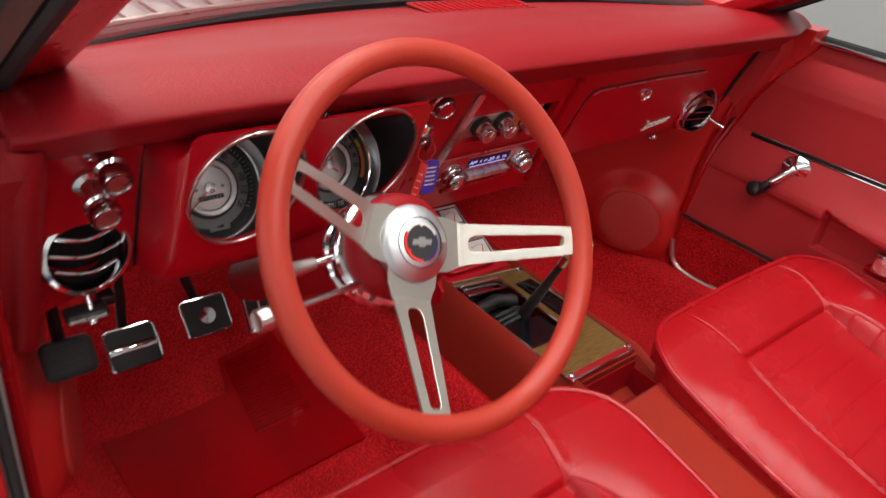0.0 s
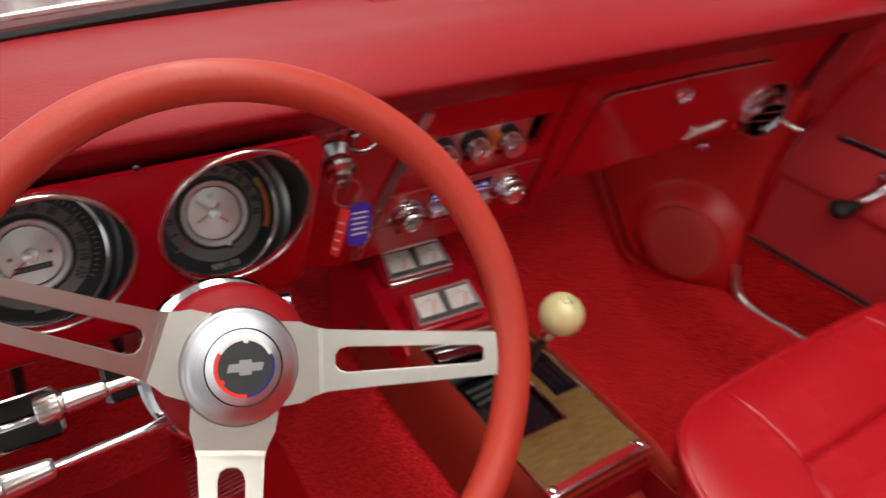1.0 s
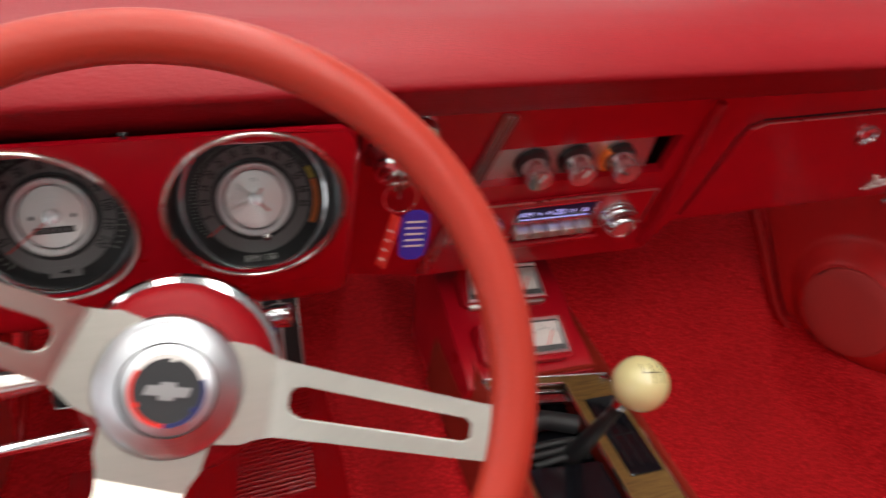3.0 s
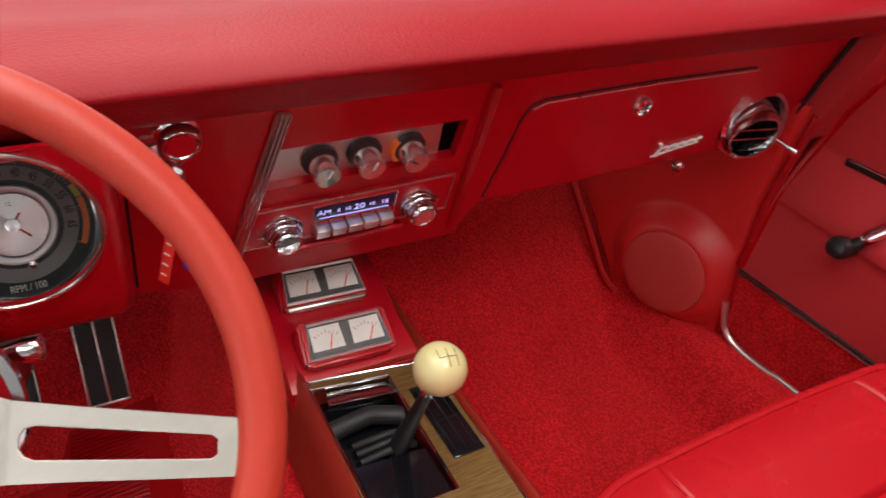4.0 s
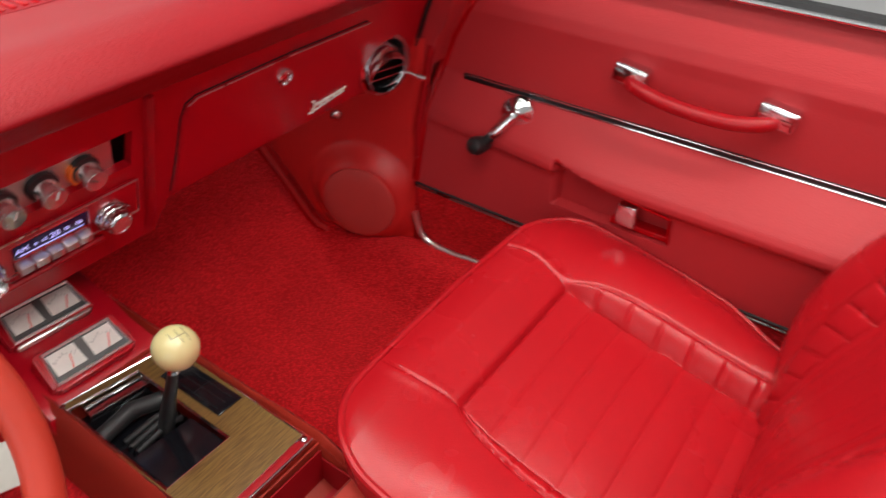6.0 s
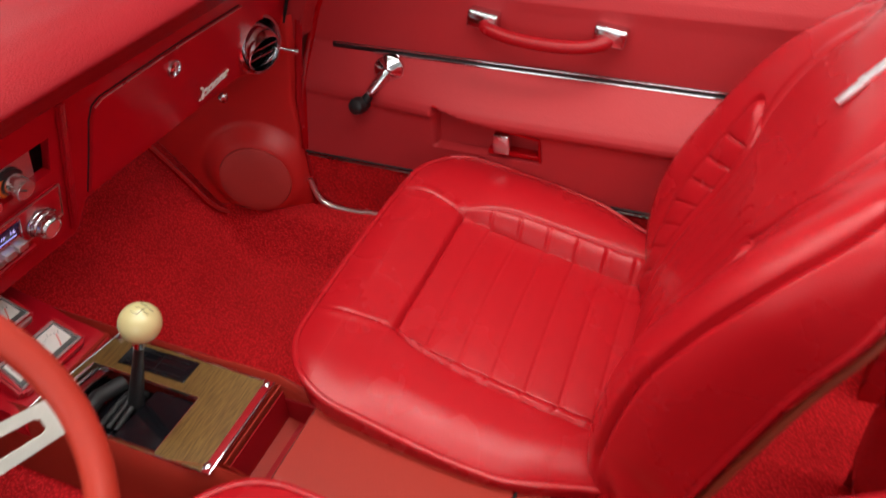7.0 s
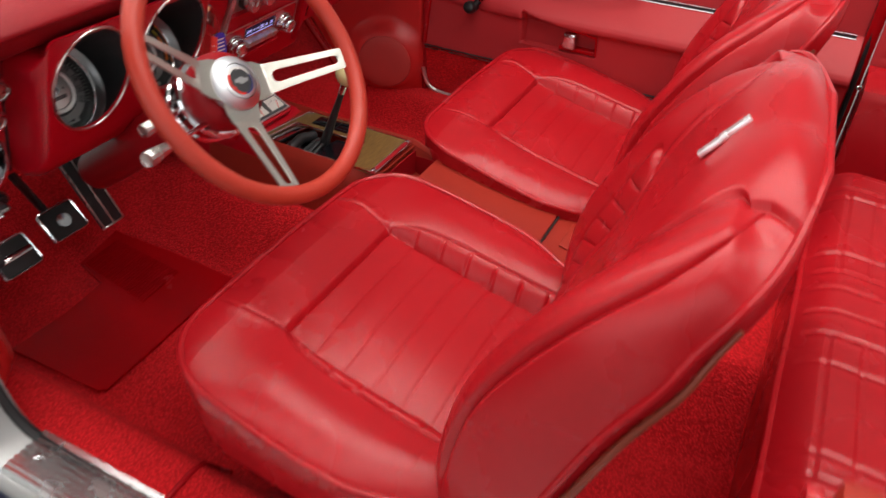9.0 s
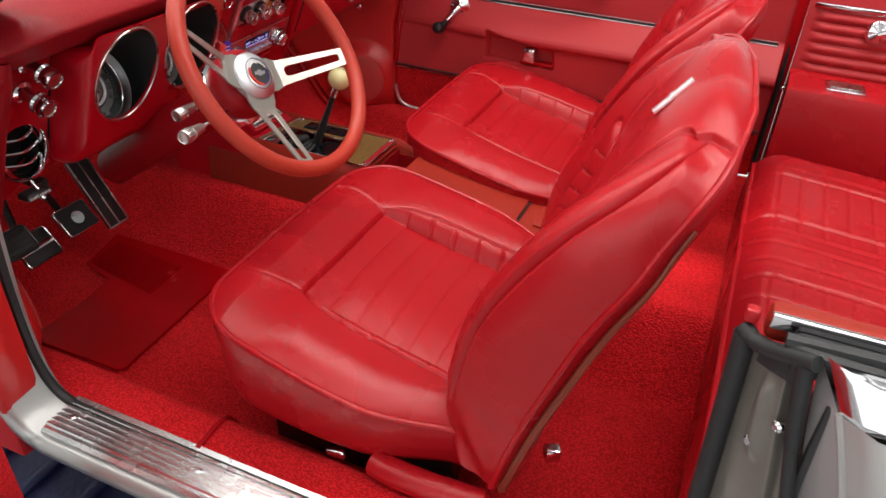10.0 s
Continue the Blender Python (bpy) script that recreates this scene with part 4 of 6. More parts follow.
def back_form(u, v):
    """The backrest from one rear edge over the front to the other: a place, and the depth of its seams."""
    k = 9 * v
    w = 2 * u - 1
    side, w = (1 if w >= 0 else -1), abs(w)
    my, mz = smooth_row(MIDDLE, k)
    cx, cy, cz = smooth_row(CREASE, k)
    rx, ry, rz = smooth_row(REAR, k)
    slope = Vector((0, smooth_row(MIDDLE, min(9, k + 0.3))[0] - smooth_row(MIDDLE, max(0, k - 0.3))[0], smooth_row(MIDDLE, min(9, k + 0.3))[1] - smooth_row(MIDDLE, max(0, k - 0.3))[1])).normalized()
    n = Vector((0, slope.z, -slope.y))
    fall = smooth((9 - k) / 1.2)
    low = 1 - smooth((k - 4.6) / 2.2)
    inset = 0.012 + 0.022 * low
    dome = smooth((k - 5.9) / 1.3)
    amount = 1.0 if side > 0 else dome
    crease = Vector((cx, cy, cz))
    crest = crease + Vector((-inset, 0, 0)) + n * (0.004 + 0.012 * low) * fall
    fade = smooth((k - 3.4) / 0.9)
    if w < 0.66:
        x = crest.x * w / 0.66
        g = smooth((x / crest.x - 0.52) / 0.48) if crest.x > 0.01 else 0
        g = max(g, (x / crest.x) ** 2 * smooth((k - 6.5) / 1.5))
        p = Vector((x, my + (crest.y - my) * g, mz + (crest.z - mz) * g)) + n * back_relief(x, k) * fall
        d = cap_field(x, k, 0)
    elif w < 0.76:
        t = (w - 0.66) / 0.10
        p = crest.lerp(crease, t) + n * (0.004 + 0.012 * low) * (t - t * t) * fall
        p.x += 0.004 * math.sin(math.pi * t) * fall
        p += n * back_relief(crest.x, k) * fall * (1 - smooth(t * 2))
        d = cap_field(crest.x + (inset + 0.004) * t, k, 0.42 * t)
    else:
        t = (w - 0.76) / 0.24
        amount += (1 - amount) * t
        p = crease.lerp(Vector((rx, ry, rz)), t)
        # the side panel is drawn nearly flat from the crease to the rear piping
        p.x += 0.011 * math.sin(math.pi * t ** 0.8) * fall
        p += n * 0.012 * math.sin(math.pi * t) * smooth((k - 4.5) / 2) * fall
        p.x += 0.006 * smooth((1.3 - k) / 0.9) * math.sin(k * 8 + t * 6) * math.sin(math.pi * t)
        p += n * 0.0012 * noise.noise(Vector((k, t * 3, side)))
        d = cap_field(crease.x + 0.004 + 0.09 * t, k, 0.42 + 0.58 * t)
    # the cap over the top is one smooth dome
    g = w ** 2.4
    p = p.lerp(Vector((rx * w, my + (ry - my) * g, mz + (rz - mz) * g)) + n * 0.007 * math.sin(math.pi * w ** 1.3) * fall, dome)
    # seam round the middle panel, which lies over the ends of the rolls
    over = 0.003 + 0.0025 * smooth((k - 5.9) / 0.8) * math.exp(-max(0.0, d) / 0.05)
    sewn = n * (over * smooth(d / 0.010 + 0.3) + seam(d, 0.0050, 0.0034) + 0.0018 * math.exp(-((d + 0.013) / 0.008) ** 2)) * fade * fall
    # stitched crease between the roll and the side panel
    e = (w - 0.76) * 0.34
    sewn += Vector((0.5, 0.6, 0.4)) * seam(e, 0.0090, 0.0040) * smooth((k - 0.6) / 0.5) * smooth((-d - 0.002) / 0.008)
    p = twisted(p, k, side, amount)
    return (SEAT.x + side * p.x, p.y, p.z), (side * sewn.x, sewn.y, sewn.z)


def back_skin(nu, nv):
    """The skin as a grid, drawn taut over the upper back before its seams are sewn."""
    rows = [[back_form(i / nu, j / nv) for i in range(nu + 1)] for j in range(nv + 1)]
    place = np.array([[c[0] for c in row] for row in rows])
    sewn = np.array([[c[1] for c in row] for row in rows])
    taut = np.array([0.5 * smooth((9 * j / nv - 5.1) / 0.9) for j in range(1, nv)])[:, None, None]
    for _ in range(70):
        inner = place[1:-1, 1:-1]
        mean = (place[:-2, 1:-1] + place[2:, 1:-1] + place[1:-1, :-2] + place[1:-1, 2:]) / 4
        place[1:-1, 1:-1] = inner + taut * (mean - inner)
    place += sewn
    return lambda u, v: Vector(place[int(round(v * nv)), int(round(u * nu))].tolist())


def rear_edge(count):
    """Points up one rear edge, over the top and down the other."""
    ks = [9 * (1 - (1 - i / count) ** 1.6) for i in range(count + 1)]
    rows = [(k, Vector(smooth_row(REAR, k))) for k in ks]
    near = [twisted(p, k, -1) for k, p in rows]
    far = [twisted(p, k, 1) for k, p in rows]
    return [Vector((SEAT.x - p.x, p.y, p.z)) for p in near] + [Vector((SEAT.x + p.x, p.y, p.z)) for p in reversed(far)]


def car_seat():
    ob = thing("car_seat", "red vinyl bucket seat with pleated insert and piped edges", "car seat", SEAT, group="front bucket seats")
    cushion = part("cushion", sheet(cushion_grid, 300, 300), VINYL, ob, angle=80)
    # skirt of the cushion
    rim = [cushion_grid(0, 1 - k / 90) for k in range(90)] + [cushion_grid(k / 40, 0) for k in range(40)] + [cushion_grid(1, k / 90) for k in range(91)]

    def skirt(u, v):
        p = rim[int(round(u * (len(rim) - 1)))]
        drop = curve_at([(0, 0.0), (0.08, 0.006), (0.3, 0.30), (0.6, 0.62), (0.85, 0.9), (1, 1.0)], v)[0]
        low = 0.172
        z = p.z + (low - p.z) * drop
        c = Vector((SEAT.x, -0.52, z))
        pull = curve_at([(0, 0.0), (0.05, -0.006), (0.2, -0.004), (0.5, 0.014), (0.75, 0.034), (0.92, 0.062), (1, 0.11)], v)[0]
        q = Vector((p.x, p.y, z))
        q += (c - q) * pull
        q.x += 0.0008 * noise.noise(Vector((p.x * 8, p.y * 8, z * 8)))
        return q
    part("skirt", sheet(skirt, len(rim) - 1, 24), VINYL, ob, angle=80)
    part("piping", tube([p + Vector((0, 0, 0.002)) for p in rim[::2]], 0.0052, 8), VINYL, cushion)
    back = part("backrest", sheet(back_skin(400, 300), 400, 300), VINYL, ob, angle=80)
    part("piping", tube(rear_edge(46), 0.0050, 8), VINYL, back)
    for side in (-1, 1):
        bead = [twisted(Vector(smooth_row(REAR, 5.6 * i / 20)), 5.6 * i / 20, side) for i in range(21)]
        part("back_moulding", tube([(SEAT.x + side * (x - 0.009 - 0.003 * i / 20), y - 0.014 - 0.006 * math.sin(math.pi * min(1, i / 20)), z - 0.007) for i, (x, y, z) in enumerate(bead)], [0.0070 - 0.0002 * i for i in range(21)], 8), BROWNEDGE, ob, "dull brown edge moulding")
    # hard back cover bulging behind the moulding

    def shell(u, v):
        w = 2 * u - 1
        x, y, z = twisted(Vector(smooth_row(REAR, 9 * v)), 9 * v, 1 if w > 0 else -1, abs(w))
        dome = 0.003 + 0.030 * (1 - abs(w) ** 12) * smooth((1 - v) / 0.4)
        return Vector((SEAT.x + (x - 0.005) * w, y - dome * 0.9, z - 0.006 - dome * 0.4))
    part("back_cover", sheet(shell, 80, 40), VINYL, ob, "red moulded back cover", angle=80)
    # badge standing on the middle panel
    low, high = Vector((SEAT.x + 0.001, -0.912, 0.690)), Vector((SEAT.x + 0.015, -0.951, 0.737))
    up = (high - low).normalized()
    n = Vector((0, up.z, -up.y)).normalized()
    m = Matrix.Identity(4)
    m.col[0], m.col[1], m.col[2], m.col[3] = (*up, 0), (*n.cross(up), 0), (*n, 0), (*((low + high) / 2 + n * 0.0085), 1)
    part("badge", moved(joined(box(-0.032, -0.003, -0.0078, 0.0038, -0.004, 0.0026, 0.001), box(-0.004, 0.004, -0.0066, 0.0066, -0.004, 0.0034, 0.001), box(0.003, 0.032, -0.0040, 0.0074, -0.004, 0.0026, 0.001)), m), RINGMETAL, back, "bright bar badge")
    part("base_rail", box(SEAT.x - 0.22, SEAT.x - 0.19, -0.74, -0.40, 0.05, 0.215, 0.004), BLACK, ob)
    part("base_rail", box(SEAT.x + 0.19, SEAT.x + 0.22, -0.74, -0.40, 0.05, 0.215, 0.004), BLACK, ob)
    return ob


driver = car_seat()
passenger = copy_thing(driver, pose(0.380, -0.49, 0.05))
tagged(passenger, "red vinyl bucket seat with pleated insert beside the far door")
tagged(driver, "red vinyl bucket seat with pleated insert behind the steering wheel")


def seat_hardware():
    ob = thing("seat_hinge_cover", "red plastic hinge cover low on the driver's seat", "seat trim", (-0.62, -0.72, 0.16))
    part("cover", tube(spline([(-0.632, -0.63, 0.172), (-0.640, -0.68, 0.174), (-0.640, -0.75, 0.174), (-0.630, -0.82, 0.170)], 6), [0.013] + [0.022] * 17 + [0.012], 14), VINYL, ob)
    lever = thing("seat_lever", "small chrome seat adjuster lever under the cushion", "seat lever", (-0.62, -0.56, 0.14))
    part("handle", moved(box(-0.012, 0.012, -0.018, 0.018, -0.007, 0.009, 0.005, 3), Matrix.Translation((-0.620, -0.562, 0.148)) @ Matrix.Rotation(radians(-12), 4, "X")), CHROME, lever)
    bolt = thing("seat_bolt", "seat mounting bolt on the carpet", "bolt", (-0.592, -0.395, 0.162))
    part("head", moved(lathe([(0.009, 0), (0.009, 0.010), (0.006, 0.016)], 10), aim((-0.592, -0.395, 0.162), (-1, 0.2, 0.2))), CHROME, bolt)
    bolt2 = thing("seat_catch", "chrome seat back catch at the floor", "seat catch", (-0.54, -0.88, 0.2))
    part("catch", moved(box(-0.010, 0.010, -0.012, 0.012, -0.012, 0.012, 0.004), Matrix.Translation((-0.54, -0.884, 0.220)) @ Matrix.Rotation(radians(30), 4, "Z")), CHROME, bolt2)


seat_hardware()


def rear_seat():
    ob = thing("rear_seat", "red vinyl rear bench with quilted cushion", "car seat", (0.0, -1.3, 0.05))

    def top(u, v):
        x = -0.62 + 1.02 * u
        d = 0.50 * v
        e = min(x + 0.62, 0.40 - x)
        z = 0.350 + 0.037 * (1 - (1 - min(1, d / 0.06)) ** 2) - 0.035 * v - 0.030 * (1 - smooth(e / 0.06)) + 0.004 * math.cos((x + 0.08) * 20)
        # two pleated inserts with plain rolls between and beside them
        w = abs(x + 0.08)
        if d > 0.012:
            for g, deep in ((0.030, 0.003), (0.080, 0.0045), (0.140, 0.0045), (0.315, 0.004), (0.352, 0.005), (0.420, 0.003)):
                z += seam(w - g, deep, 0.0040) + 0.0012 * math.exp(-((w - g - 0.008) / 0.006) ** 2)
            if 0.080 < w < 0.352:
                ph = ((d - 0.046) / 0.0455) % 1.0
                z += seam(min(ph, 1 - ph) * 0.0455, 0.0030, 0.0028)
        z += 0.002 * noise.noise(Vector((x * 7, d * 9, 1)))
        return Vector((x, -1.080 - d - 0.006 * (1 - smooth(e / 0.05)), z))
    cushion = part("cushion", sheet(top, 210, 130), VINYL, ob, angle=80)

    def front(u, v):
        a = top(u, 0)
        y = a.y + curve_at([(0, 0), (0.06, 0.006), (0.3, 0.012), (0.7, 0.006), (1, -0.02)], v)[0]
        return Vector((a.x, y, a.z + (0.04 - a.z) * v))
    part("end_panel", sheet(lambda u, v: top(1, u) + Vector((0.004 * math.sin(3 * v), 0, (0.04 - top(1, u).z) * v)), 30, 8), VINYL, ob, angle=80)
    part("front", sheet(front, 60, 14), VINYL, ob, angle=80)
    part("piping", tube([top(k / 60, 0) + Vector((0, 0.003, 0)) for k in range(61)], 0.0045, 8), VINYL, cushion)
    part("backrest", sheet(lambda u, v: (-0.60 + 1.2 * u, -1.55 - 0.16 * v - 0.02 * math.sin(math.pi * v), 0.30 + 0.50 * v), 40, 30), VINYL, ob, angle=80)


rear_seat()


def quarter_trim():
    ob = thing("quarter_trim", "red rear side panel with ribbed insert, bright strip and ashtray", "side panel", (0.7, -1.3, 0.1))

    def skin(u, v):
        y = -1.112 - 0.52 * u
        z = 0.440 + 0.27 * v
        x = 0.722 + 0.02 * v
        if u > 0.06 and 0.04 < v < 0.60:
            ph = ((v - 0.04) / 0.094) % 1.0
            x -= 0.010 * math.sin(math.pi * ph) ** 0.7
        return (x, y, z)
    part("panel", sheet(skin, 40, 120), DOORVINYL, ob, angle=60)
    arm = part("armrest", extrude_x([(0.585, 0.05), (0.585, 0.425), (0.593, 0.445), (0.612, 0.453), (0.72, 0.457), (0.735, 0.05)], 0, 1), VINYL, ob)
    for v in arm.data.vertices:
        x, y, z = v.co + base_of(ob)
        v.co = Vector((y, -1.112 - 0.5 * x, z)) - base_of(ob)
    arm.data.flip_normals()
    part("jamb", box(0.745, 0.80, -1.112, -1.086, 0.14, 0.70), MAT, ob, "dark red door jamb")
    part("strip", box(0.724, 0.732, -1.60, -1.125, 0.608, 0.623, 0.003), CHROME, ob, "bright strip")
    tray = part("ashtray", box(0.605, 0.668, -1.285, -1.195, 0.448, 0.459, 0.004), CHROME, ob, "chrome ashtray")
    part("lid", box(0.614, 0.660, -1.276, -1.204, 0.4595, 0.462, 0.001), SATIN, tray)
    crank = part("window_crank", moved(lathe([(0.026, 0), (0.028, 0.012), (0.022, 0.022), (0.0, 0.026)], 24, cap=False), aim((0.722, -1.275, 0.572), (-1, 0, 0.2))), CHROME, ob, "chrome window crank")
    part("arm", tube([(0.70, -1.275, 0.572), (0.695, -1.33, 0.60)], 0.008, 8), CHROME, crank)
    part("bolt", moved(lathe([(0.006, 0), (0.005, 0.006)], 10), aim((0.70, -1.110, 0.41), (-0.3, 1, 0))), CHROME, ob)


quarter_trim()

# ---- dashboard ----
def gauge(dash, x, kind):
    """A deep round instrument: tunnel, ring, dial, markings and pointers."""
    cx, cz = (-0.452, 0.632) if kind == "speedometer" else (-0.297, 0.636)
    centre = Vector((x, -0.006, 0.593))
    nrm = Vector((0, -0.91, 0.41)).normalized()
    m = aim(centre, nrm) @ Matrix.Scale(0.90, 4)
    mf = face(cx, cz + 0.0205, 0.062)

    def wall(u, v):
        a = 2 * math.pi * u
        p = mf @ Vector((0.067 * math.cos(a), 0.084 * math.sin(a), 0.0))
        q = m @ Vector((0.0820 * math.cos(a), 0.0820 * math.sin(a), 0.018))
        return p.lerp(q, v)
    body = part(kind, sheet(wall, 56, 8, close_u=True), TUNNEL, dash, "deep black instrument tunnel", angle=70)
    part("bezel", tube([mf @ Vector((0.0675 * math.cos(2 * math.pi * k / 56), 0.0845 * math.sin(2 * math.pi * k / 56), 0.0015)) for k in range(56)], 0.0020, 8, closed=True), SATIN, body, "thin bright edge")
    part("cone", moved(lathe([(0.0825, 0.0185), (0.0790, 0.0160), (0.0735, 0.0105), (0.0705, 0.0070)], 64, cap=False), m), DARKCHROME, body, "smoked chrome cone")
    part("ring", moved(lathe([(0.0712, 0.0050), (0.0710, 0.0080), (0.0698, 0.0092), (0.0684, 0.0084), (0.0676, 0.0050), (0.0674, 0.0)], 64, cap=False), m), CHROME, body, "bright dial ring")
    part("dial", moved(lathe([(0.0, 0.001), (0.030, 0.001), (0.068, 0.001)], 64, cap=False), m), DIAL, body, "black dial")
    part("band", moved(lathe([(0.0415, 0.0012), (0.0415, 0.0018), (0.0545, 0.0018), (0.0545, 0.0012)], 64, cap=False), m), DIALBAND, body, "grey number band")
    part("inner_ring", moved(lathe([(0.0370, 0.001), (0.0370, 0.0065), (0.0355, 0.0078), (0.0320, 0.0078), (0.0303, 0.0066), (0.0300, 0.0040)], 48, cap=False), m), RINGPAINT, body, "bright centre ring")
    turned_part("centre_disc", lathe([(0.0302, 0.0038), (0.0, 0.0042)], 64, cap=False), SPUNDISC, body, m, "spun silver centre disc")
    part("disc_groove", moved(tube([(0.0296 * math.cos(2 * math.pi * k / 48), 0.0296 * math.sin(2 * math.pi * k / 48), 0.0042) for k in range(48)], 0.0005, 6, closed=True), m), INK, body)

    def spot(angle, r, h=0.0022, turn=True):
        a = radians(angle)
        return m @ Matrix.Translation((r * math.cos(a), r * math.sin(a), h)) @ (Matrix.Rotation(a - math.pi / 2, 4, "Z") if turn else Matrix.Identity(4))
    if kind == "speedometer":
        for n in range(10, 130, 10):
            text(str(n), 0.0125, spot(205 - (n - 10) * 240 / 110, 0.0482) @ Matrix.Diagonal((0.66, 1, 1, 1)), INK, body, "numeral", 0.0002, bold=0.022)
        for k in range(0, 49):
            a = 227 - k * 240 * 120 / 110 / 48
            long = k % 4 == 0
            part("tick", moved(box(-0.0004, 0.0004, -0.004 if long else -0.0018, 0.0025, 0, 0.0003), spot(a, 0.0600, 0.0012)), DIALMARK, body)
        part("pointer", moved(box(-0.0007, 0.0007, 0.0, 0.050, 0, 0.0006), m @ Matrix.Translation((0, 0, 0.009)) @ Matrix.Rotation(radians(217 - 90), 4, "Z")), REDINK, body, "red pointer")
        part("boss", moved(lathe([(0.0075, 0.004), (0.007, 0.010), (0.0, 0.011)], 24, cap=False), m), ALUMINIUM, body)
        part("odometer", moved(box(-0.017, 0.017, -0.0155, -0.0095, 0.004, 0.0052), m), INK, body, "odometer window with unreadable digits")
        for k in range(6):
            part("digit", moved(box(-0.014 + k * 0.005, -0.011 + k * 0.005, -0.0145, -0.0105, 0.0052, 0.0056), m), DIALBAND, body)
        for sx in (-1, 1):
            part("stud", moved(lathe([(0.0022, 0.004), (0.002, 0.0055)], 12), m @ Matrix.Translation((sx * 0.018, 0.0, 0))), DIALBAND, body)
        part("gear_window", moved(box(-0.010, 0.018, -0.058, -0.048, 0.0012, 0.0024), m), DIALBAND, body)
        part("gear_mark", moved(prism([(-0.002, -0.0530), (0.009, -0.0555), (0.009, -0.0505)], 0.0024, 0.0028), m), INK, body)
        part("glint_band", moved(box(-0.022, 0.030, -0.060, -0.044, 0.0008, 0.0016), m), INK, body)
    else:
        for n in (5, 10, 15, 20, 25, 30, 35, 40, 45, 50, 55, 60, 65):
            text(str(n), 0.0118, spot(197 - (n - 5) * 3.45, 0.0482) @ Matrix.Diagonal((0.62, 1, 1, 1)), INK, body, "numeral", 0.0002, bold=0.022)
        for k in range(0, 71):
            a = 214 - k * 3.45
            part("tick", moved(box(-0.0003, 0.0003, -0.0035 if k % 10 == 0 else -0.0012, 0.0018, 0, 0.0003), spot(a, 0.0590, 0.0012)), DIALMARK, body)
        for a0, a1, mt in ((16, 28, YELLOW), (-28, 15, ORANGE)):
            pts = [(0.0580 * math.cos(radians(a0 + (a1 - a0) * k / 10)), 0.0580 * math.sin(radians(a0 + (a1 - a0) * k / 10))) for k in range(11)]
            pts += [(0.0635 * math.cos(radians(a1 + (a0 - a1) * k / 10)), 0.0635 * math.sin(radians(a1 + (a0 - a1) * k / 10))) for k in range(11)]
            part("zone", moved(prism(pts, 0.0012, 0.0020), m), mt, body)
        text("RPM / 100", 0.0098, m @ Matrix.Translation((0, -0.0600, 0.0016)) @ Matrix.Diagonal((0.75, 1, 1, 1)), WHITE, body, "lettering", 0.0002)
        part("pointer", moved(box(-0.0007, 0.0007, 0.040, 0.058, 0, 0.0008), m @ Matrix.Translation((0, 0, 0.004)) @ Matrix.Rotation(radians(215 - 90), 4, "Z")), REDINK, body, "red pointer")
        for k in range(60):
            part("minute", moved(box(-0.0002, 0.0002, -0.0014 if k % 5 else -0.003, 0.0, 0, 0.0003), spot(k * 6, 0.0300, 0.0043)), INK, body)
        text("12", 0.0055, spot(90, 0.0195, 0.0045), INK, body, "numeral", 0.0001)
        for a, l, mt in ((55, 0.013, REDINK), (-45, 0.018, REDINK), (135, 0.023, WHITE), (196, 0.021, WHITE)):
            part("hand", moved(box(-0.0009, 0.0009, 0.0, l, 0, 0.0005), m @ Matrix.Translation((0, 0, 0.0052)) @ Matrix.Rotation(radians(a - 90), 4, "Z")), mt, body)
        part("boss", moved(lathe([(0.0065, 0.004), (0.006, 0.009), (0.0, 0.0095)], 24, cap=False), m), ALUMINIUM, body)
        part("set_knob", moved(lathe([(0.0035, 0.002), (0.0035, 0.010), (0.0, 0.011)], 16, cap=False), m @ Matrix.Translation((0.008, -0.0385, 0))), SATIN, body)
    return body


def air_vent(dash, x, z, r, turn, lever_out, tilt, slats=True):
    m = face(x, z) @ Matrix.Rotation(radians(tilt[0]), 4, "X") @ Matrix.Rotation(radians(tilt[1]), 4, "Y")
    v = part("air_vent", moved(lathe([(r * 0.98, -0.030), (r * 1.02, -0.004), (r * 1.04, 0.004), (r * 0.98, 0.012), (r * 0.88, 0.014), (r * 0.80, 0.006), (r * 0.76, -0.02)], 48, cap=False), m), CHROME, dash, "round chrome air vent")
    # the throat's shade is painted on in near-black
    part("throat", moved(lathe([(r * 0.78, 0.0), (r * 0.74, -0.035), (0, -0.037)], 36, cap=False), m), GAP_SHADE, v)
    for k in (-1, 0, 1) if slats else ():
        w = r * 0.75 * math.sqrt(max(0.1, 1 - (k * 0.48) ** 2))
        part("slat", moved(tube(spline([(-w, k * r * 0.40 + 0.002, 0.001), (0, k * r * 0.40 - 0.004, 0.008), (w, k * r * 0.40 + 0.002, 0.001)], 5), 0.0026, 8), m @ Matrix.Rotation(radians(turn), 4, "Z")), CHROME, v)
    if lever_out:
        part("lever", moved(tube([(lever_out[0] * 0.7, lever_out[1] * 0.7, 0.004), (lever_out[0], lever_out[1], 0.02), (lever_out[0] * 1.25, lever_out[1] * 1.25, 0.028)], [0.003, 0.003, 0.006], 10), m), CHROME, v)
    return v


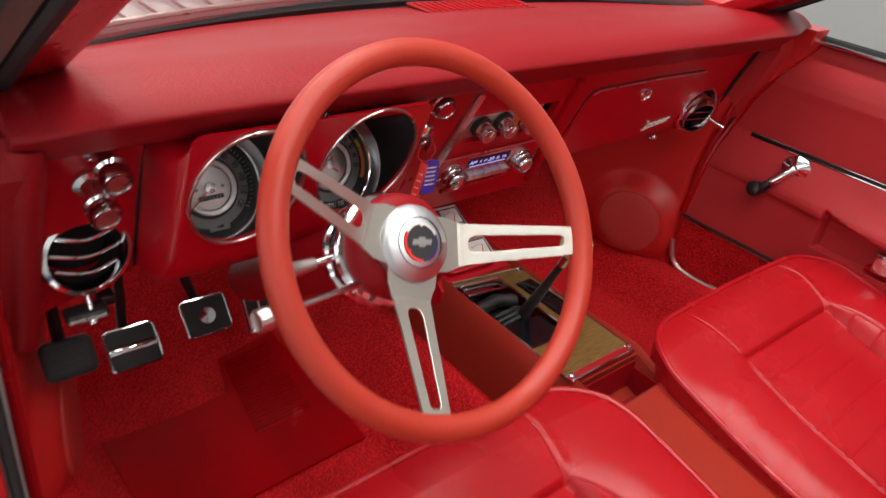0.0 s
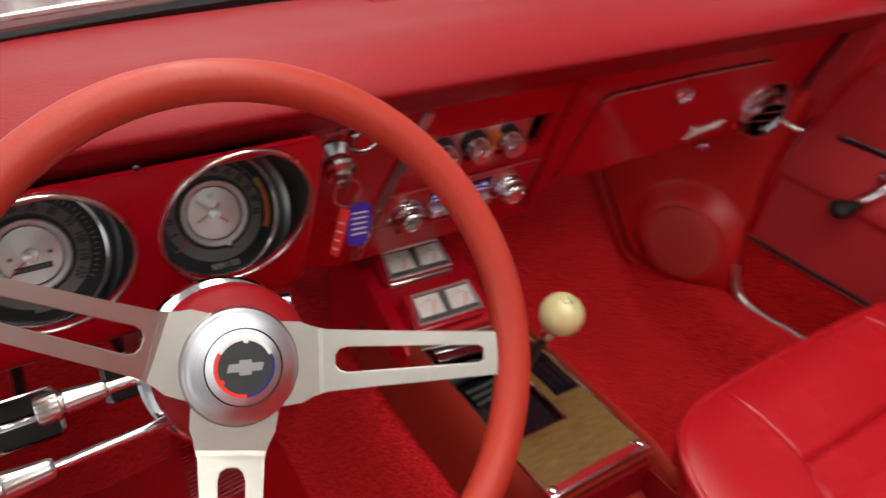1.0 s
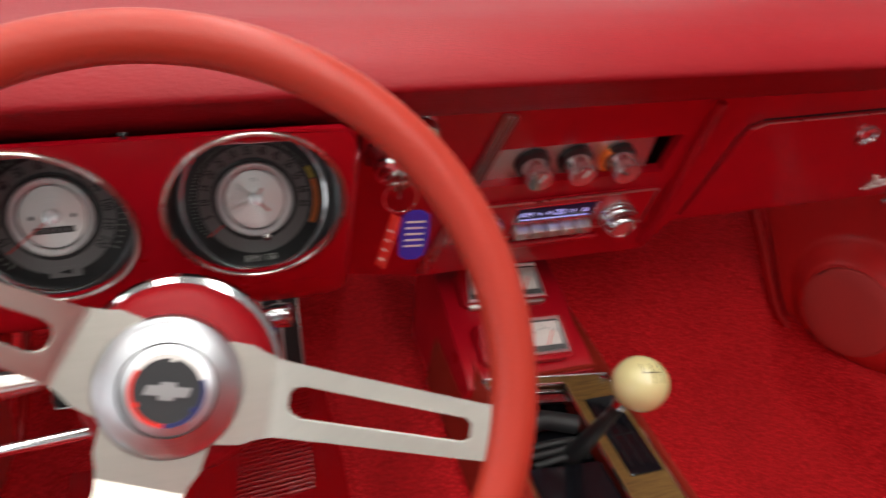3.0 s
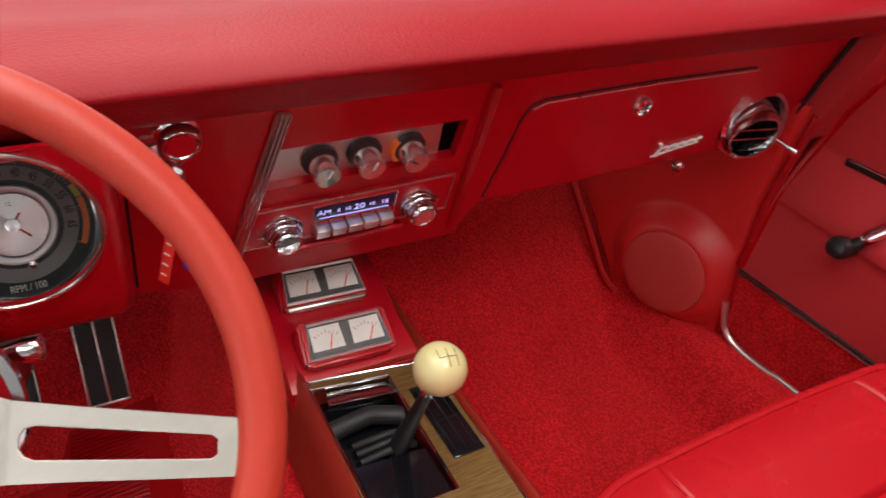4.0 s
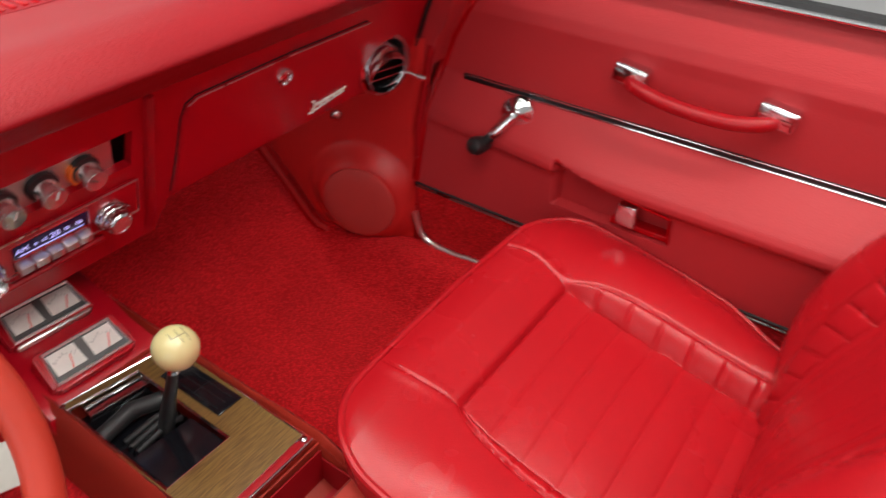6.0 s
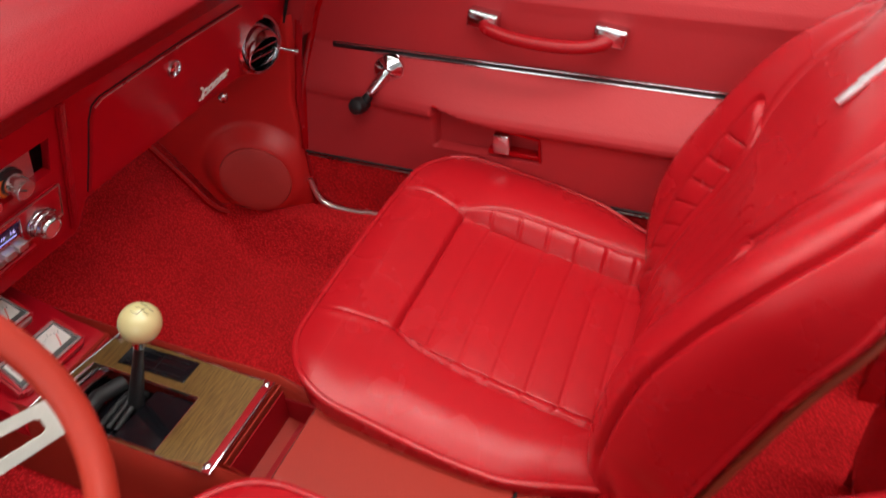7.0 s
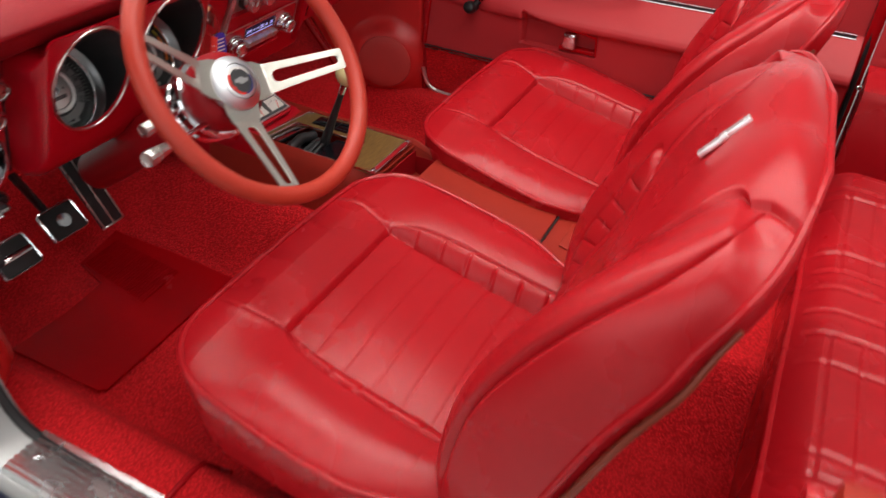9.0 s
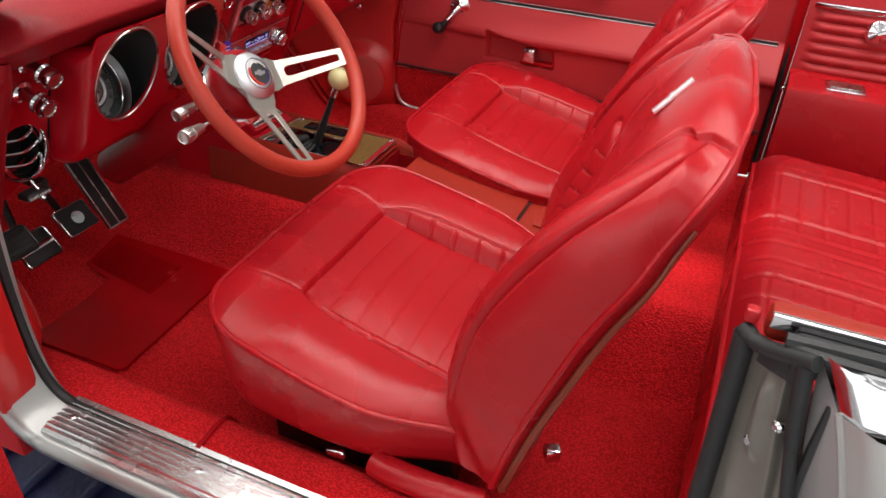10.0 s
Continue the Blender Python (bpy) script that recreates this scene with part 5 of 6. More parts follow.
def knob(dash, name, x, z, length, r, label, mat=CHROME, face_mat=None, tilt=0):
    m = face(x, z) @ Matrix.Rotation(radians(tilt), 4, "X")
    k = part(name, moved(lathe([(r * 1.0, 0.0), (r * 1.05, 0.004), (r * 0.70, 0.007), (r * 0.55, length * 0.35), (r * 0.62, length * 0.5), (r * 0.98, length * 0.55), (r * 1.05, length * 0.62), (r * 0.90, length * 0.68), (r * 1.0, length * 0.74), (r * 1.02, length * 0.9), (r * 0.88, length), (r * 0.75, length * 1.0), (r * 0.70, length * 0.96), (0, length * 0.97)], 32, cap=False), m), mat, dash, label)
    if face_mat:
        part("face", moved(lathe([(r * 0.68, length * 0.975), (0.0, length * 0.985)], 24, cap=False), m), face_mat, k)
    return k


def dashboard():
    ob = thing("dashboard", "red dashboard with padded top, round dials and painted face", "dashboard", (0.02, 0.1, 0.5))
    # padded top
    prof = [(0.20, 0.722), (0.17, 0.744), (0.12, 0.750), (0.06, 0.757), (0.0, 0.763), (-0.045, 0.768), (-0.078, 0.7675), (-0.098, 0.7655), (-0.116, 0.7610), (-0.129, 0.7540), (-0.1365, 0.7470), (-0.1375, 0.7425), (-0.134, 0.7385), (-0.120, 0.7245), (-0.105, 0.7095), (-0.085, 0.699), (-0.07, 0.694), (-0.04, 0.686), (0.0, 0.690), (0.12, 0.70)]
    fine = [(p.x, p.y) for p in spline([(a, b, 0) for a, b in prof], 3)]

    def bend(x, y, z):
        bow = (x / 0.72) ** 2
        left = smooth((-0.58 - x) / 0.10)
        yy = y - 0.10 * bow * smooth((y - 0.0) / 0.16)
        zz = z - 0.004 * bow
        if y < 0.05:
            yy += 0.030 * left
            zz -= 0.015 * left
        right = smooth((x - 0.64) / 0.12)
        if y < 0.05:
            yy += 0.03 * right
        return (x, yy, zz)
    part("pad", extrude_x(fine, -0.672, 0.765, 60, bend), PAD, ob, "red grained padded top", angle=60)
    for k in range(16):
        x = -0.045 + k * 0.0135
        part("defroster_slot", box(x, x + 0.006, 0.108, 0.160, 0.7485, 0.7545, 0.001), MAT, ob)
    part("vent_frame", moved(prism(round_rect(-0.056, 0.180, 0.100, 0.168, 0.008), 0, 0.003, 0.001), Matrix.Translation((0, 0, 0.7495))), PAD, ob)
    # painted face with its openings; heights are along the slope
    k = 1 / 0.938

    def fz(z):
        return (z - 0.59) * k
    edge = [(-0.680, fz(0.437)), (-0.545, fz(0.489)), (-0.385, fz(0.482)), (-0.215, fz(0.475)), (-0.122, fz(0.453)), (0.158, fz(0.455)), (0.178, fz(0.503)), (0.555, fz(0.510)), (0.745, fz(0.468)), (0.745, fz(0.62)), (0.730, fz(0.70)), (-0.665, fz(0.70))]
    hv = [(-0.096, fz(0.588)), (0.122, fz(0.589)), (0.124, fz(0.640)), (-0.080, fz(0.637))]
    holes = [oval(-0.456, 0.0, 0.0795, 0.105, 40), oval(-0.294, 0.0, 0.0795, 0.105, 40), hv, oval(-0.602, fz(0.541), 0.042, 0.044, 28), oval(0.604, fz(0.555), 0.046, 0.046, 28)]
    part("face_panel", moved(prism(edge, -0.012, 0.0, 0.0, holes=holes), face(0, 0.59)), PAINT, ob, "glossy dark red painted face")
    # added solid block, coloured near-black as the shade behind the face
    part("void_shade", extrude_x([(0.10, 0.50), (0.10, 0.685), (0.17, 0.70), (0.17, 0.52)], -0.66, 0.74, 2), GAP_SHADE, ob, "near-black block painted as the shade behind the face")
    # raised housing round the two dials
    low = round_rect(-0.544, -0.212, fz(0.482), fz(0.700), 0.030, 8)
    high = round_rect(-0.524, -0.226, fz(0.562), fz(0.735), 0.014, 8)
    cut = [oval(-0.452, fz(0.6525), 0.067, 0.084, 40), oval(-0.297, fz(0.6565), 0.067, 0.084, 40)]
    plate = moved(prism(high, 0.058, 0.062, 0.0, holes=cut), face(0, 0.59))

    def flank(u, v):
        # swells out of the flat face and rounds over into the dials' plate
        i = int(round(u * len(low))) % len(low)
        c = 1 - math.cos(0.5 * math.pi * v)
        return Vector((low[i][0] + (high[i][0] - low[i][0]) * c, low[i][1] + (high[i][1] - low[i][1]) * c, -0.002 + 0.0641 * math.sin(0.5 * math.pi * v)))
    skirt = sheet(flank, len(low), 10, close_u=True)
    bmesh.ops.recalc_face_normals(skirt, faces=skirt.faces)
    part("dial_housing", joined(plate, moved(skirt, face(0, 0.59))), PAINT, ob, "raised red housing round the dials")
    gauge(ob, -0.459, "speedometer")
    gauge(ob, -0.294, "tachometer")
    air_vent(ob, -0.602, 0.541, 0.050, -4, (-0.01, -0.062), (-26, 6))
    vent = air_vent(ob, 0.604, 0.555, 0.053, -6, (0.055, -0.03), (-20, -12), False)
    mv = face(0.604, 0.553, -0.008) @ Matrix.Rotation(radians(-20), 4, "X") @ Matrix.Rotation(radians(-12), 4, "Y") @ Matrix.Rotation(radians(26), 4, "X")
    part("nozzle", moved(lathe([(0.020, -0.030), (0.036, -0.018), (0.040, 0.0), (0.0385, 0.020), (0.036, 0.030), (0.0335, 0.0305), (0.0325, 0.026), (0.032, -0.005)], 40, cap=False), mv), CHROME, vent, "chrome swivelling nozzle")
    # near-black disc as the shade deep in the nozzle
    part("mouth", moved(lathe([(0.0325, 0.002), (0.0, 0.0)], 32, cap=False), mv), GAP_SHADE, vent)
    for k in (-1, 1):
        part("slat", moved(box(-0.031, 0.031, k * 0.010 - 0.0012, k * 0.010 + 0.0012, 0.006, 0.028), mv), CHROME, vent)
    knob(ob, "headlight_knob", -0.588, 0.686, 0.055, 0.0160, "chrome pull knob", face_mat=SATIN)
    knob(ob, "wiper_knob", -0.597, 0.642, 0.055, 0.0160, "chrome pull knob", face_mat=SATIN)
    knob(ob, "lighter_knob", -0.164, 0.690, 0.034, 0.017, "chrome pull knob", face_mat=PAINT)
    lock = part("ignition_lock", moved(lathe([(0.0235, 0.0), (0.0225, 0.003), (0.0165, 0.010), (0.0150, 0.012), (0.0155, 0.016), (0.0178, 0.018), (0.0182, 0.022), (0.0160, 0.0255), (0.0, 0.0290)], 12, cap=False), face(-0.178, 0.645)), CHROME, ob, "chrome ignition lock", 20)
    text("IGNITION", 0.0052, face(-0.178, 0.6745, 0.0015), WHITE, lock, "lettering", 0.0002)
    # raised seams of the face
    part("panel_seam", moved(tube([(-0.541, fz(0.70), 0.0), (-0.546, fz(0.60), 0.0), (-0.545, fz(0.49), 0.0)], 0.0022, 6), face(0, 0.59)), GAP_SHADE, ob)
    part("panel_seam", moved(tube([(-0.205, fz(0.70), 0.0), (-0.208, fz(0.476), 0.0)], 0.0016, 6), face(0, 0.59)), GAP_SHADE, ob)
    part("screw", moved(lathe([(0.003, 0), (0.002, 0.002)], 10), face(-0.378, 0.740, 0.062)), BLACK, ob)
    for (xa, za), (xb, zb), w in (((-0.073, 0.688), (-0.121, 0.456), 0.0072), ((0.142, 0.688), (0.150, 0.462), 0.0052)):
        a, b = Vector((xa, fz(za), 0.0)), Vector((xb, fz(zb), 0.0))
        d = (b - a).normalized()
        s = Vector((d.y, -d.x, 0))
        loop = [(p.x, p.y) for p in (a - s * w, b - s * w, b + s * w, a + s * w)]
        strip = part("divider_strip", moved(prism(loop, 0.0, 0.007, 0.0015), face(0, 0.59)), SATIN if xa < 0 else PAINT, ob, "brushed divider strip")
        for o in (-1, 0, 1):
            part("ridge", moved(tube([a + s * (o * w * 0.6) + Vector((0, 0, 0.007)), b + s * (o * w * 0.6) + Vector((0, 0, 0.007))], 0.0013, 6), face(0, 0.59)), CHROME if xa < 0 else PAINT, strip)
    # heater controls in a recess
    heater = part("heater_panel", moved(prism([(-0.115, fz(0.575)), (0.107, fz(0.575)), (0.100, fz(0.655)), (-0.10, fz(0.655))], -0.014, -0.010), face(0, 0.59)), RINGMETAL, ob, "satin heater control panel")
    # near-black plate that paints the shade at the back of the recess
    part("recess_shade", moved(prism([(-0.13, fz(0.56)), (0.150, fz(0.56)), (0.150, fz(0.66)), (-0.12, fz(0.66))], -0.040, -0.036), face(0, 0.59)), GAP_SHADE, heater)
    for x, z, accent in ((-0.029, 0.609, BLACK), (0.017, 0.610, BLACK), (0.066, 0.608, ORANGE)):
        part("knob_base", moved(lathe([(0.0180, -0.010), (0.0180, -0.004), (0.0150, -0.002)], 28), face(x, z)), BLACK, heater)
        if accent is ORANGE:
            part("warm_mark", moved(prism(oval(-0.012, -0.002, 0.008, 0.014, 20), -0.0100, -0.0030), face(x, z)), ORANGE, heater)
        part("heater_knob", moved(lathe([(0.0135, -0.004), (0.0135, 0.016), (0.0128, 0.0175), (0.0, 0.0180)], 32, cap=False), face(x, z)), POLISHED, heater, "polished aluminium knob")
        part("pointer", moved(box(-0.0007, 0.0007, 0.000, 0.010, 0.0178, 0.0186), face(x, z, turn=-20 if accent is BLACK else 55)), WHITE if accent is BLACK else INK, heater)
        part("legend", moved(joined(*[box(-0.0012, 0.0012, 0.0150, 0.0166, -0.0041, -0.0034) for _ in range(1)], *[moved(box(-0.0014, 0.0014, 0.0150, 0.0166, -0.0041, -0.0034), Matrix.Rotation(radians(a), 4, "Z")) for a in (-32, -16, 18)]), face(x, z)), DIALMARK, heater)
    # radio
    radio = part("radio", moved(prism([(-0.110, fz(0.507)), (0.128, fz(0.510)), (0.126, fz(0.567)), (-0.098, fz(0.563))], 0.0, 0.005, 0.0015), face(0, 0.59)), PAINT, ob, "red radio with glowing blue display")
    part("frame", moved(tube([(-0.110, fz(0.507), 0.006), (0.128, fz(0.510), 0.006), (0.126, fz(0.567), 0.006), (-0.098, fz(0.563), 0.006)], 0.0013, 6, closed=True), face(0, 0.59)), SATIN, radio)
    part("display", moved(box(-0.032, 0.058, fz(0.532), fz(0.555), 0.004, 0.0062, 0.001), face(0, 0.59)), DARKBLUE, radio, "dark blue lit display")
    part("display_frame", moved(tube([(-0.034, fz(0.515), 0.006), (0.060, fz(0.517), 0.006), (0.059, fz(0.558), 0.006), (-0.035, fz(0.556), 0.006)], 0.0014, 6, closed=True), face(0, 0.59)), CHROME, radio)
    mt = face(0, 0.59) @ Matrix.Translation((0, fz(0.5445), 0.0066))
    for s, x, size in (("AM", -0.022, 0.0105), ("6", -0.006, 0.0075), ("10", 0.004, 0.0075), ("20", 0.017, 0.0125), ("10", 0.031, 0.0075), ("16", 0.046, 0.0095)):
        text(s, size, mt @ Matrix.Translation((x, 0, 0)), DISPLAY, radio, "numeral", 0.0002)
    part("scale_line", moved(box(-0.026, 0.052, fz(0.5355), fz(0.5365), 0.0062, 0.0068), face(0, 0.59)), DISPLAY, radio)
    for n in range(5):
        x = -0.0325 + n * 0.0182
        part("button", moved(box(x, x + 0.0162, fz(0.517), fz(0.529), 0.004, 0.019, 0.002), face(0, 0.59)), RINGMETAL, radio, "chrome preset button")
    for x in (-0.066, 0.087):
        part("tuner_knob", moved(lathe([(0.0215, 0.004), (0.0215, 0.010), (0.0205, 0.012), (0.0195, 0.010), (0.019, 0.016), (0.0175, 0.018), (0.0165, 0.017), (0.0162, 0.026), (0.014, 0.029), (0.012, 0.027), (0.0, 0.028)], 40, cap=False), face(x, 0.535)), CHROME, radio, "stepped chrome tuner knob")
        part("knob_face", moved(lathe([(0.0118, 0.0285), (0, 0.029)], 24, cap=False), face(x, 0.535)), POLISHED, radio)
        part("tab", moved(box(0.018, 0.026, -0.003, 0.003, 0.006, 0.011, 0.0015) if x > 0 else box(-0.026, -0.018, -0.009, -0.004, 0.006, 0.011, 0.0015), face(x, 0.535)), CHROME, radio)
    part("ledge_bar", moved(tube([(-0.067, fz(0.491), 0.006), (0.076, fz(0.494), 0.006)], 0.0042, 10), face(0, 0.59)), PAINT, ob)
    # glove box
    glove = [(0.182, fz(0.508)), (0.188, fz(0.57)), (0.192, fz(0.63)), (0.198, fz(0.649)), (0.212, fz(0.656)), (0.37, fz(0.660)), (0.532, fz(0.658)), (0.540, fz(0.60)), (0.545, fz(0.514))]
    door = part("glove_door", moved(prism(glove, 0.0, 0.0055, 0.0015), face(0, 0.59)), PAINT, ob, "glossy red glove box door")
    # dark tube paints the shade in the gap round the lid
    part("shadow_gap", moved(tube([(x, y, 0.0) for x, y in glove[:7]], 0.0015, 6), face(0, 0.59)), GAP_SHADE, door)
    part("lip", moved(tube([(x, y, 0.0058) for x, y in glove[3:7]], 0.0011, 6), face(0, 0.59)), SATIN, door)
    part("lock", moved(lathe([(0.014, 0.004), (0.013, 0.010), (0.009, 0.012), (0.008, 0.009), (0.0, 0.009)], 24, cap=False), face(0.359, 0.625)), CHROME, door, "chrome lock")
    # script badge as a flowing bright line
    pts = []
    for i in range(90):
        t = i / 89
        tall = 0.011 * math.exp(-(t / 0.12) ** 2) + 0.0045
        pts.append((0.432 + 0.074 * t + 0.0045 * math.sin(t * 32), fz(0.536) + 0.008 * t + tall * math.sin(t * 32 + 1.2), 0.007))
    part("script_badge", moved(joined(tube(pts, 0.0019, 6), tube([(0.430, fz(0.528), 0.007), (0.506, fz(0.541), 0.007)], 0.0015, 6)), face(0, 0.59)), WHITE, door, "bright script badge")
    part("highlight_screw", moved(lathe([(0.008, 0), (0.006, 0.002), (0, 0.002)], 16, cap=False), face(0.53, 0.692)), SATIN, ob)
    # right hand end and the trim that runs down to the kick panel
    part("end_trim", extrude_x([(-0.090, 0.716), (-0.096, 0.695), (-0.076, 0.63), (-0.044, 0.568), (-0.030, 0.525), (0.03, 0.525), (0.10, 0.70)], 0.692, 0.748, 2, lambda x, y, z: (x + (0.748 - x) * 0.15 * smooth((0.64 - z) / 0.16), y, z)), DOORVINYL, ob, "red vinyl end trim")
    part("end_trim", extrude_x([(-0.09, 0.725), (-0.105, 0.69), (-0.060, 0.60), (-0.015, 0.50), (0.015, 0.435), (0.06, 0.435), (0.10, 0.70)], -0.70, -0.668, 2), PAD, ob, "red vinyl end trim")
    part("end_roll", tube(spline([(-0.660, -0.085, 0.712), (-0.664, -0.082, 0.68), (-0.668, -0.044, 0.60), (-0.672, -0.002, 0.50), (-0.676, 0.022, 0.432)], 6), 0.019, 14), PAD, ob, "rounded red vinyl edge", angle=80)
    part("end_seam", tube([(0.689, -0.060, 0.695), (0.689, -0.030, 0.620), (0.689, -0.010, 0.560)], 0.0030, 6), GAP_SHADE, ob)
    return ob


dashboard()


def key_ring():
    ob = thing("key_ring", "keys in the ignition with red and blue tags", "keys", (-0.178, -0.08, 0.62))
    m = face(-0.176, 0.640, -0.020)
    part("key", moved(joined(box(-0.0012, 0.0012, -0.012, 0.012, 0.036, 0.060, 0.001), lathe([(0.010, 0.044), (0.010, 0.052)], 20)), m), SATIN, ob)
    p = m @ Vector((0, 0, 0.052))
    part("ring", moved(tube([(0.015 * math.cos(a), 0, 0.015 * math.sin(a)) for a in [2 * math.pi * k / 24 for k in range(24)]], 0.0012, 6, closed=True), Matrix.Translation(p + Vector((0.002, 0, -0.014)))), CHROME, ob)
    q = p + Vector((0.0, 0.0, -0.030))
    red = part("tag", moved(box(-0.0055, 0.0055, -0.0012, 0.0012, -0.054, 0.0, 0.0008), Matrix.Translation(q + Vector((-0.002, -0.004, 0))) @ Matrix.Rotation(radians(15), 4, "Y") @ Matrix.Rotation(radians(-55), 4, "Z")), REDTAG, ob, "bright red key tag")
    part("print", moved(joined(*[box(-0.0030, 0.0030, -0.0016, -0.0012, -0.046 + k * 0.010, -0.0448 + k * 0.010) for k in range(4)]), Matrix.Translation(q + Vector((-0.002, -0.004, 0))) @ Matrix.Rotation(radians(15), 4, "Y") @ Matrix.Rotation(radians(-55), 4, "Z")), WHITE, red)
    mb = Matrix.Translation(q + Vector((0.017, 0.004, -0.028))) @ Matrix.Rotation(radians(90), 4, "X") @ Matrix.Rotation(radians(-4), 4, "Z") @ Matrix.Scale(0.80, 4)
    blue = part("tag", moved(prism([(-0.016, 0.028), (-0.018, 0.0), (-0.015, -0.026), (-0.006, -0.032), (0.006, -0.032), (0.015, -0.026), (0.018, 0.0), (0.016, 0.028), (0.006, 0.034), (-0.006, 0.034)], -0.0012, 0.0012, 0.0005), mb), BLUETAG, ob, "blue paper key tag with unreadable print")
    part("print", moved(joined(*[box(-0.011, 0.011, 0.018 - k * 0.008, 0.0205 - k * 0.008, 0.0012, 0.0016) for k in range(5)]), mb), WHITE, blue)


key_ring()

# ---- steering wheel and column ----
WTILT = radians(34.8)
WHEEL = Matrix.Translation((-0.357, -0.322, 0.664)) @ Matrix(((1, 0, 0, 0), (0, math.sin(WTILT), -math.cos(WTILT), 0), (0, math.cos(WTILT), math.sin(WTILT), 0), (0, 0, 0, 1)))


def steering_wheel():
    ob = thing("steering_wheel", "three spoke steering wheel with orange red rim and slotted steel spokes", "steering wheel", WHEEL.translation)
    rim = []
    for k in range(120):
        a = 2 * math.pi * k / 120
        rim.append(WHEEL @ Vector((0.1795 * math.cos(a), 0.1795 * math.sin(a), 0)))
    part("rim", tube(rim, 0.0132, 20, closed=True), RIM, ob, "orange red moulded rim", angle=80)
    for ang in (-14.5, 147.5, 248):
        m = WHEEL @ Matrix.Translation((-0.0035, 0, 0)) @ Matrix.Rotation(radians(ang), 4, "Z") @ Matrix.Scale(0.915, 4)
        plate = [(0.03, 0.032), (0.046, 0.031), (0.054, 0.0275), (0.066, 0.0240), (0.10, 0.0215), (0.187, 0.0165), (0.187, -0.0165), (0.10, -0.0215), (0.066, -0.0240), (0.054, -0.0275), (0.046, -0.031), (0.03, -0.032)]
        slot = [(0.176, 0.0045), (0.176, -0.0045), (0.172, -0.0075), (0.080, -0.0105), (0.074, -0.0085), (0.071, -0.004), (0.071, 0.004), (0.074, 0.0085), (0.080, 0.0105), (0.172, 0.0075)]
        bm = prism(plate, -0.0016, 0.0016, holes=[slot])
        for cut in (0.060, 0.0635, 0.067, 0.125):
            bmesh.ops.bisect_plane(bm, geom=bm.verts[:] + bm.edges[:] + bm.faces[:], plane_co=(cut, 0, 0), plane_no=(1, 0, 0))

        def dish(x):
            return -0.062 + 0.0025 * smooth((x - 0.058) / 0.009) + 0.0595 * max(0.0, min(1.0, (x - 0.0635) / 0.1215))
        for v in bm.verts:
            v.co.z += dish(v.co.x)
        part("spoke", moved(bm, m), STEEL, ob, "slotted brushed steel spoke", angle=12)
        part("slot_lip", moved(tube([Vector((x, y, dish(x) + 0.0008)) for x, y in slot], 0.0008, 6, closed=True), m), STEEL, ob)
    mh = WHEEL @ Matrix.Translation((-0.0035, 0.0005, -0.010))
    hub = turned_part("hub", lathe([(0.0402, -0.056), (0.0404, -0.0465), (0.0398, -0.0432), (0.0378, -0.0408), (0.0330, -0.0380), (0.0262, -0.0352), (0.0258, -0.0350), (0.0, -0.0340)], 96, cap=False), HUBMETAL, ob, mh, "spun aluminium centre cap", 50)
    mc = mh @ Matrix.Translation((0, 0, -0.0336)) @ Matrix.Rotation(radians(-14), 4, "Z") @ Matrix.Scale(0.90, 4)
    part("groove", moved(tube([(0.0285 * math.cos(2 * math.pi * k / 60), 0.0285 * math.sin(2 * math.pi * k / 60), -0.0012) for k in range(60)], 0.0006, 6, closed=True), mc), INK, ob)
    emblem = part("emblem", moved(lathe([(0.0198, -0.001), (0.0198, 0.0010), (0.0, 0.0012)], 48, cap=False), mc), EMBLEM, ob, "dark grey round emblem")
    for a0, a1, mt in ((24, 148, WHITE), (148, 272, REDINK), (272, 384, BLUEINK)):
        pts = [(0.0222 * math.cos(radians(a0 + (a1 - a0) * k / 20)), 0.0222 * math.sin(radians(a0 + (a1 - a0) * k / 20))) for k in range(21)]
        pts += [(0.0196 * math.cos(radians(a1 + (a0 - a1) * k / 20)), 0.0196 * math.sin(radians(a1 + (a0 - a1) * k / 20))) for k in range(21)]
        part("enamel_ring", moved(prism(pts, -0.001, 0.0016), mc), mt, emblem)
        at = radians(a0 + (a1 - a0) * 0.5)
        part("enamel_tab", moved(box(-0.0016, 0.0016, 0.0176, 0.0200, -0.001, 0.0016), mc @ Matrix.Rotation(at - math.pi / 2, 4, "Z")), mt, emblem)
    shape = [(-0.0135, -0.003), (-0.0045, -0.003), (-0.0045, -0.0055), (0.0045, -0.0055), (0.0045, -0.003), (0.0120, -0.003), (0.0140, 0.003), (0.0048, 0.003), (0.0048, 0.0055), (-0.0042, 0.0055), (-0.0042, 0.003), (-0.0115, 0.003)]
    part("badge", moved(prism(shape, 0.0015, 0.0026, 0.0003), mc), DIALGREY, emblem, "small bright badge")
    return ob


steering_wheel()


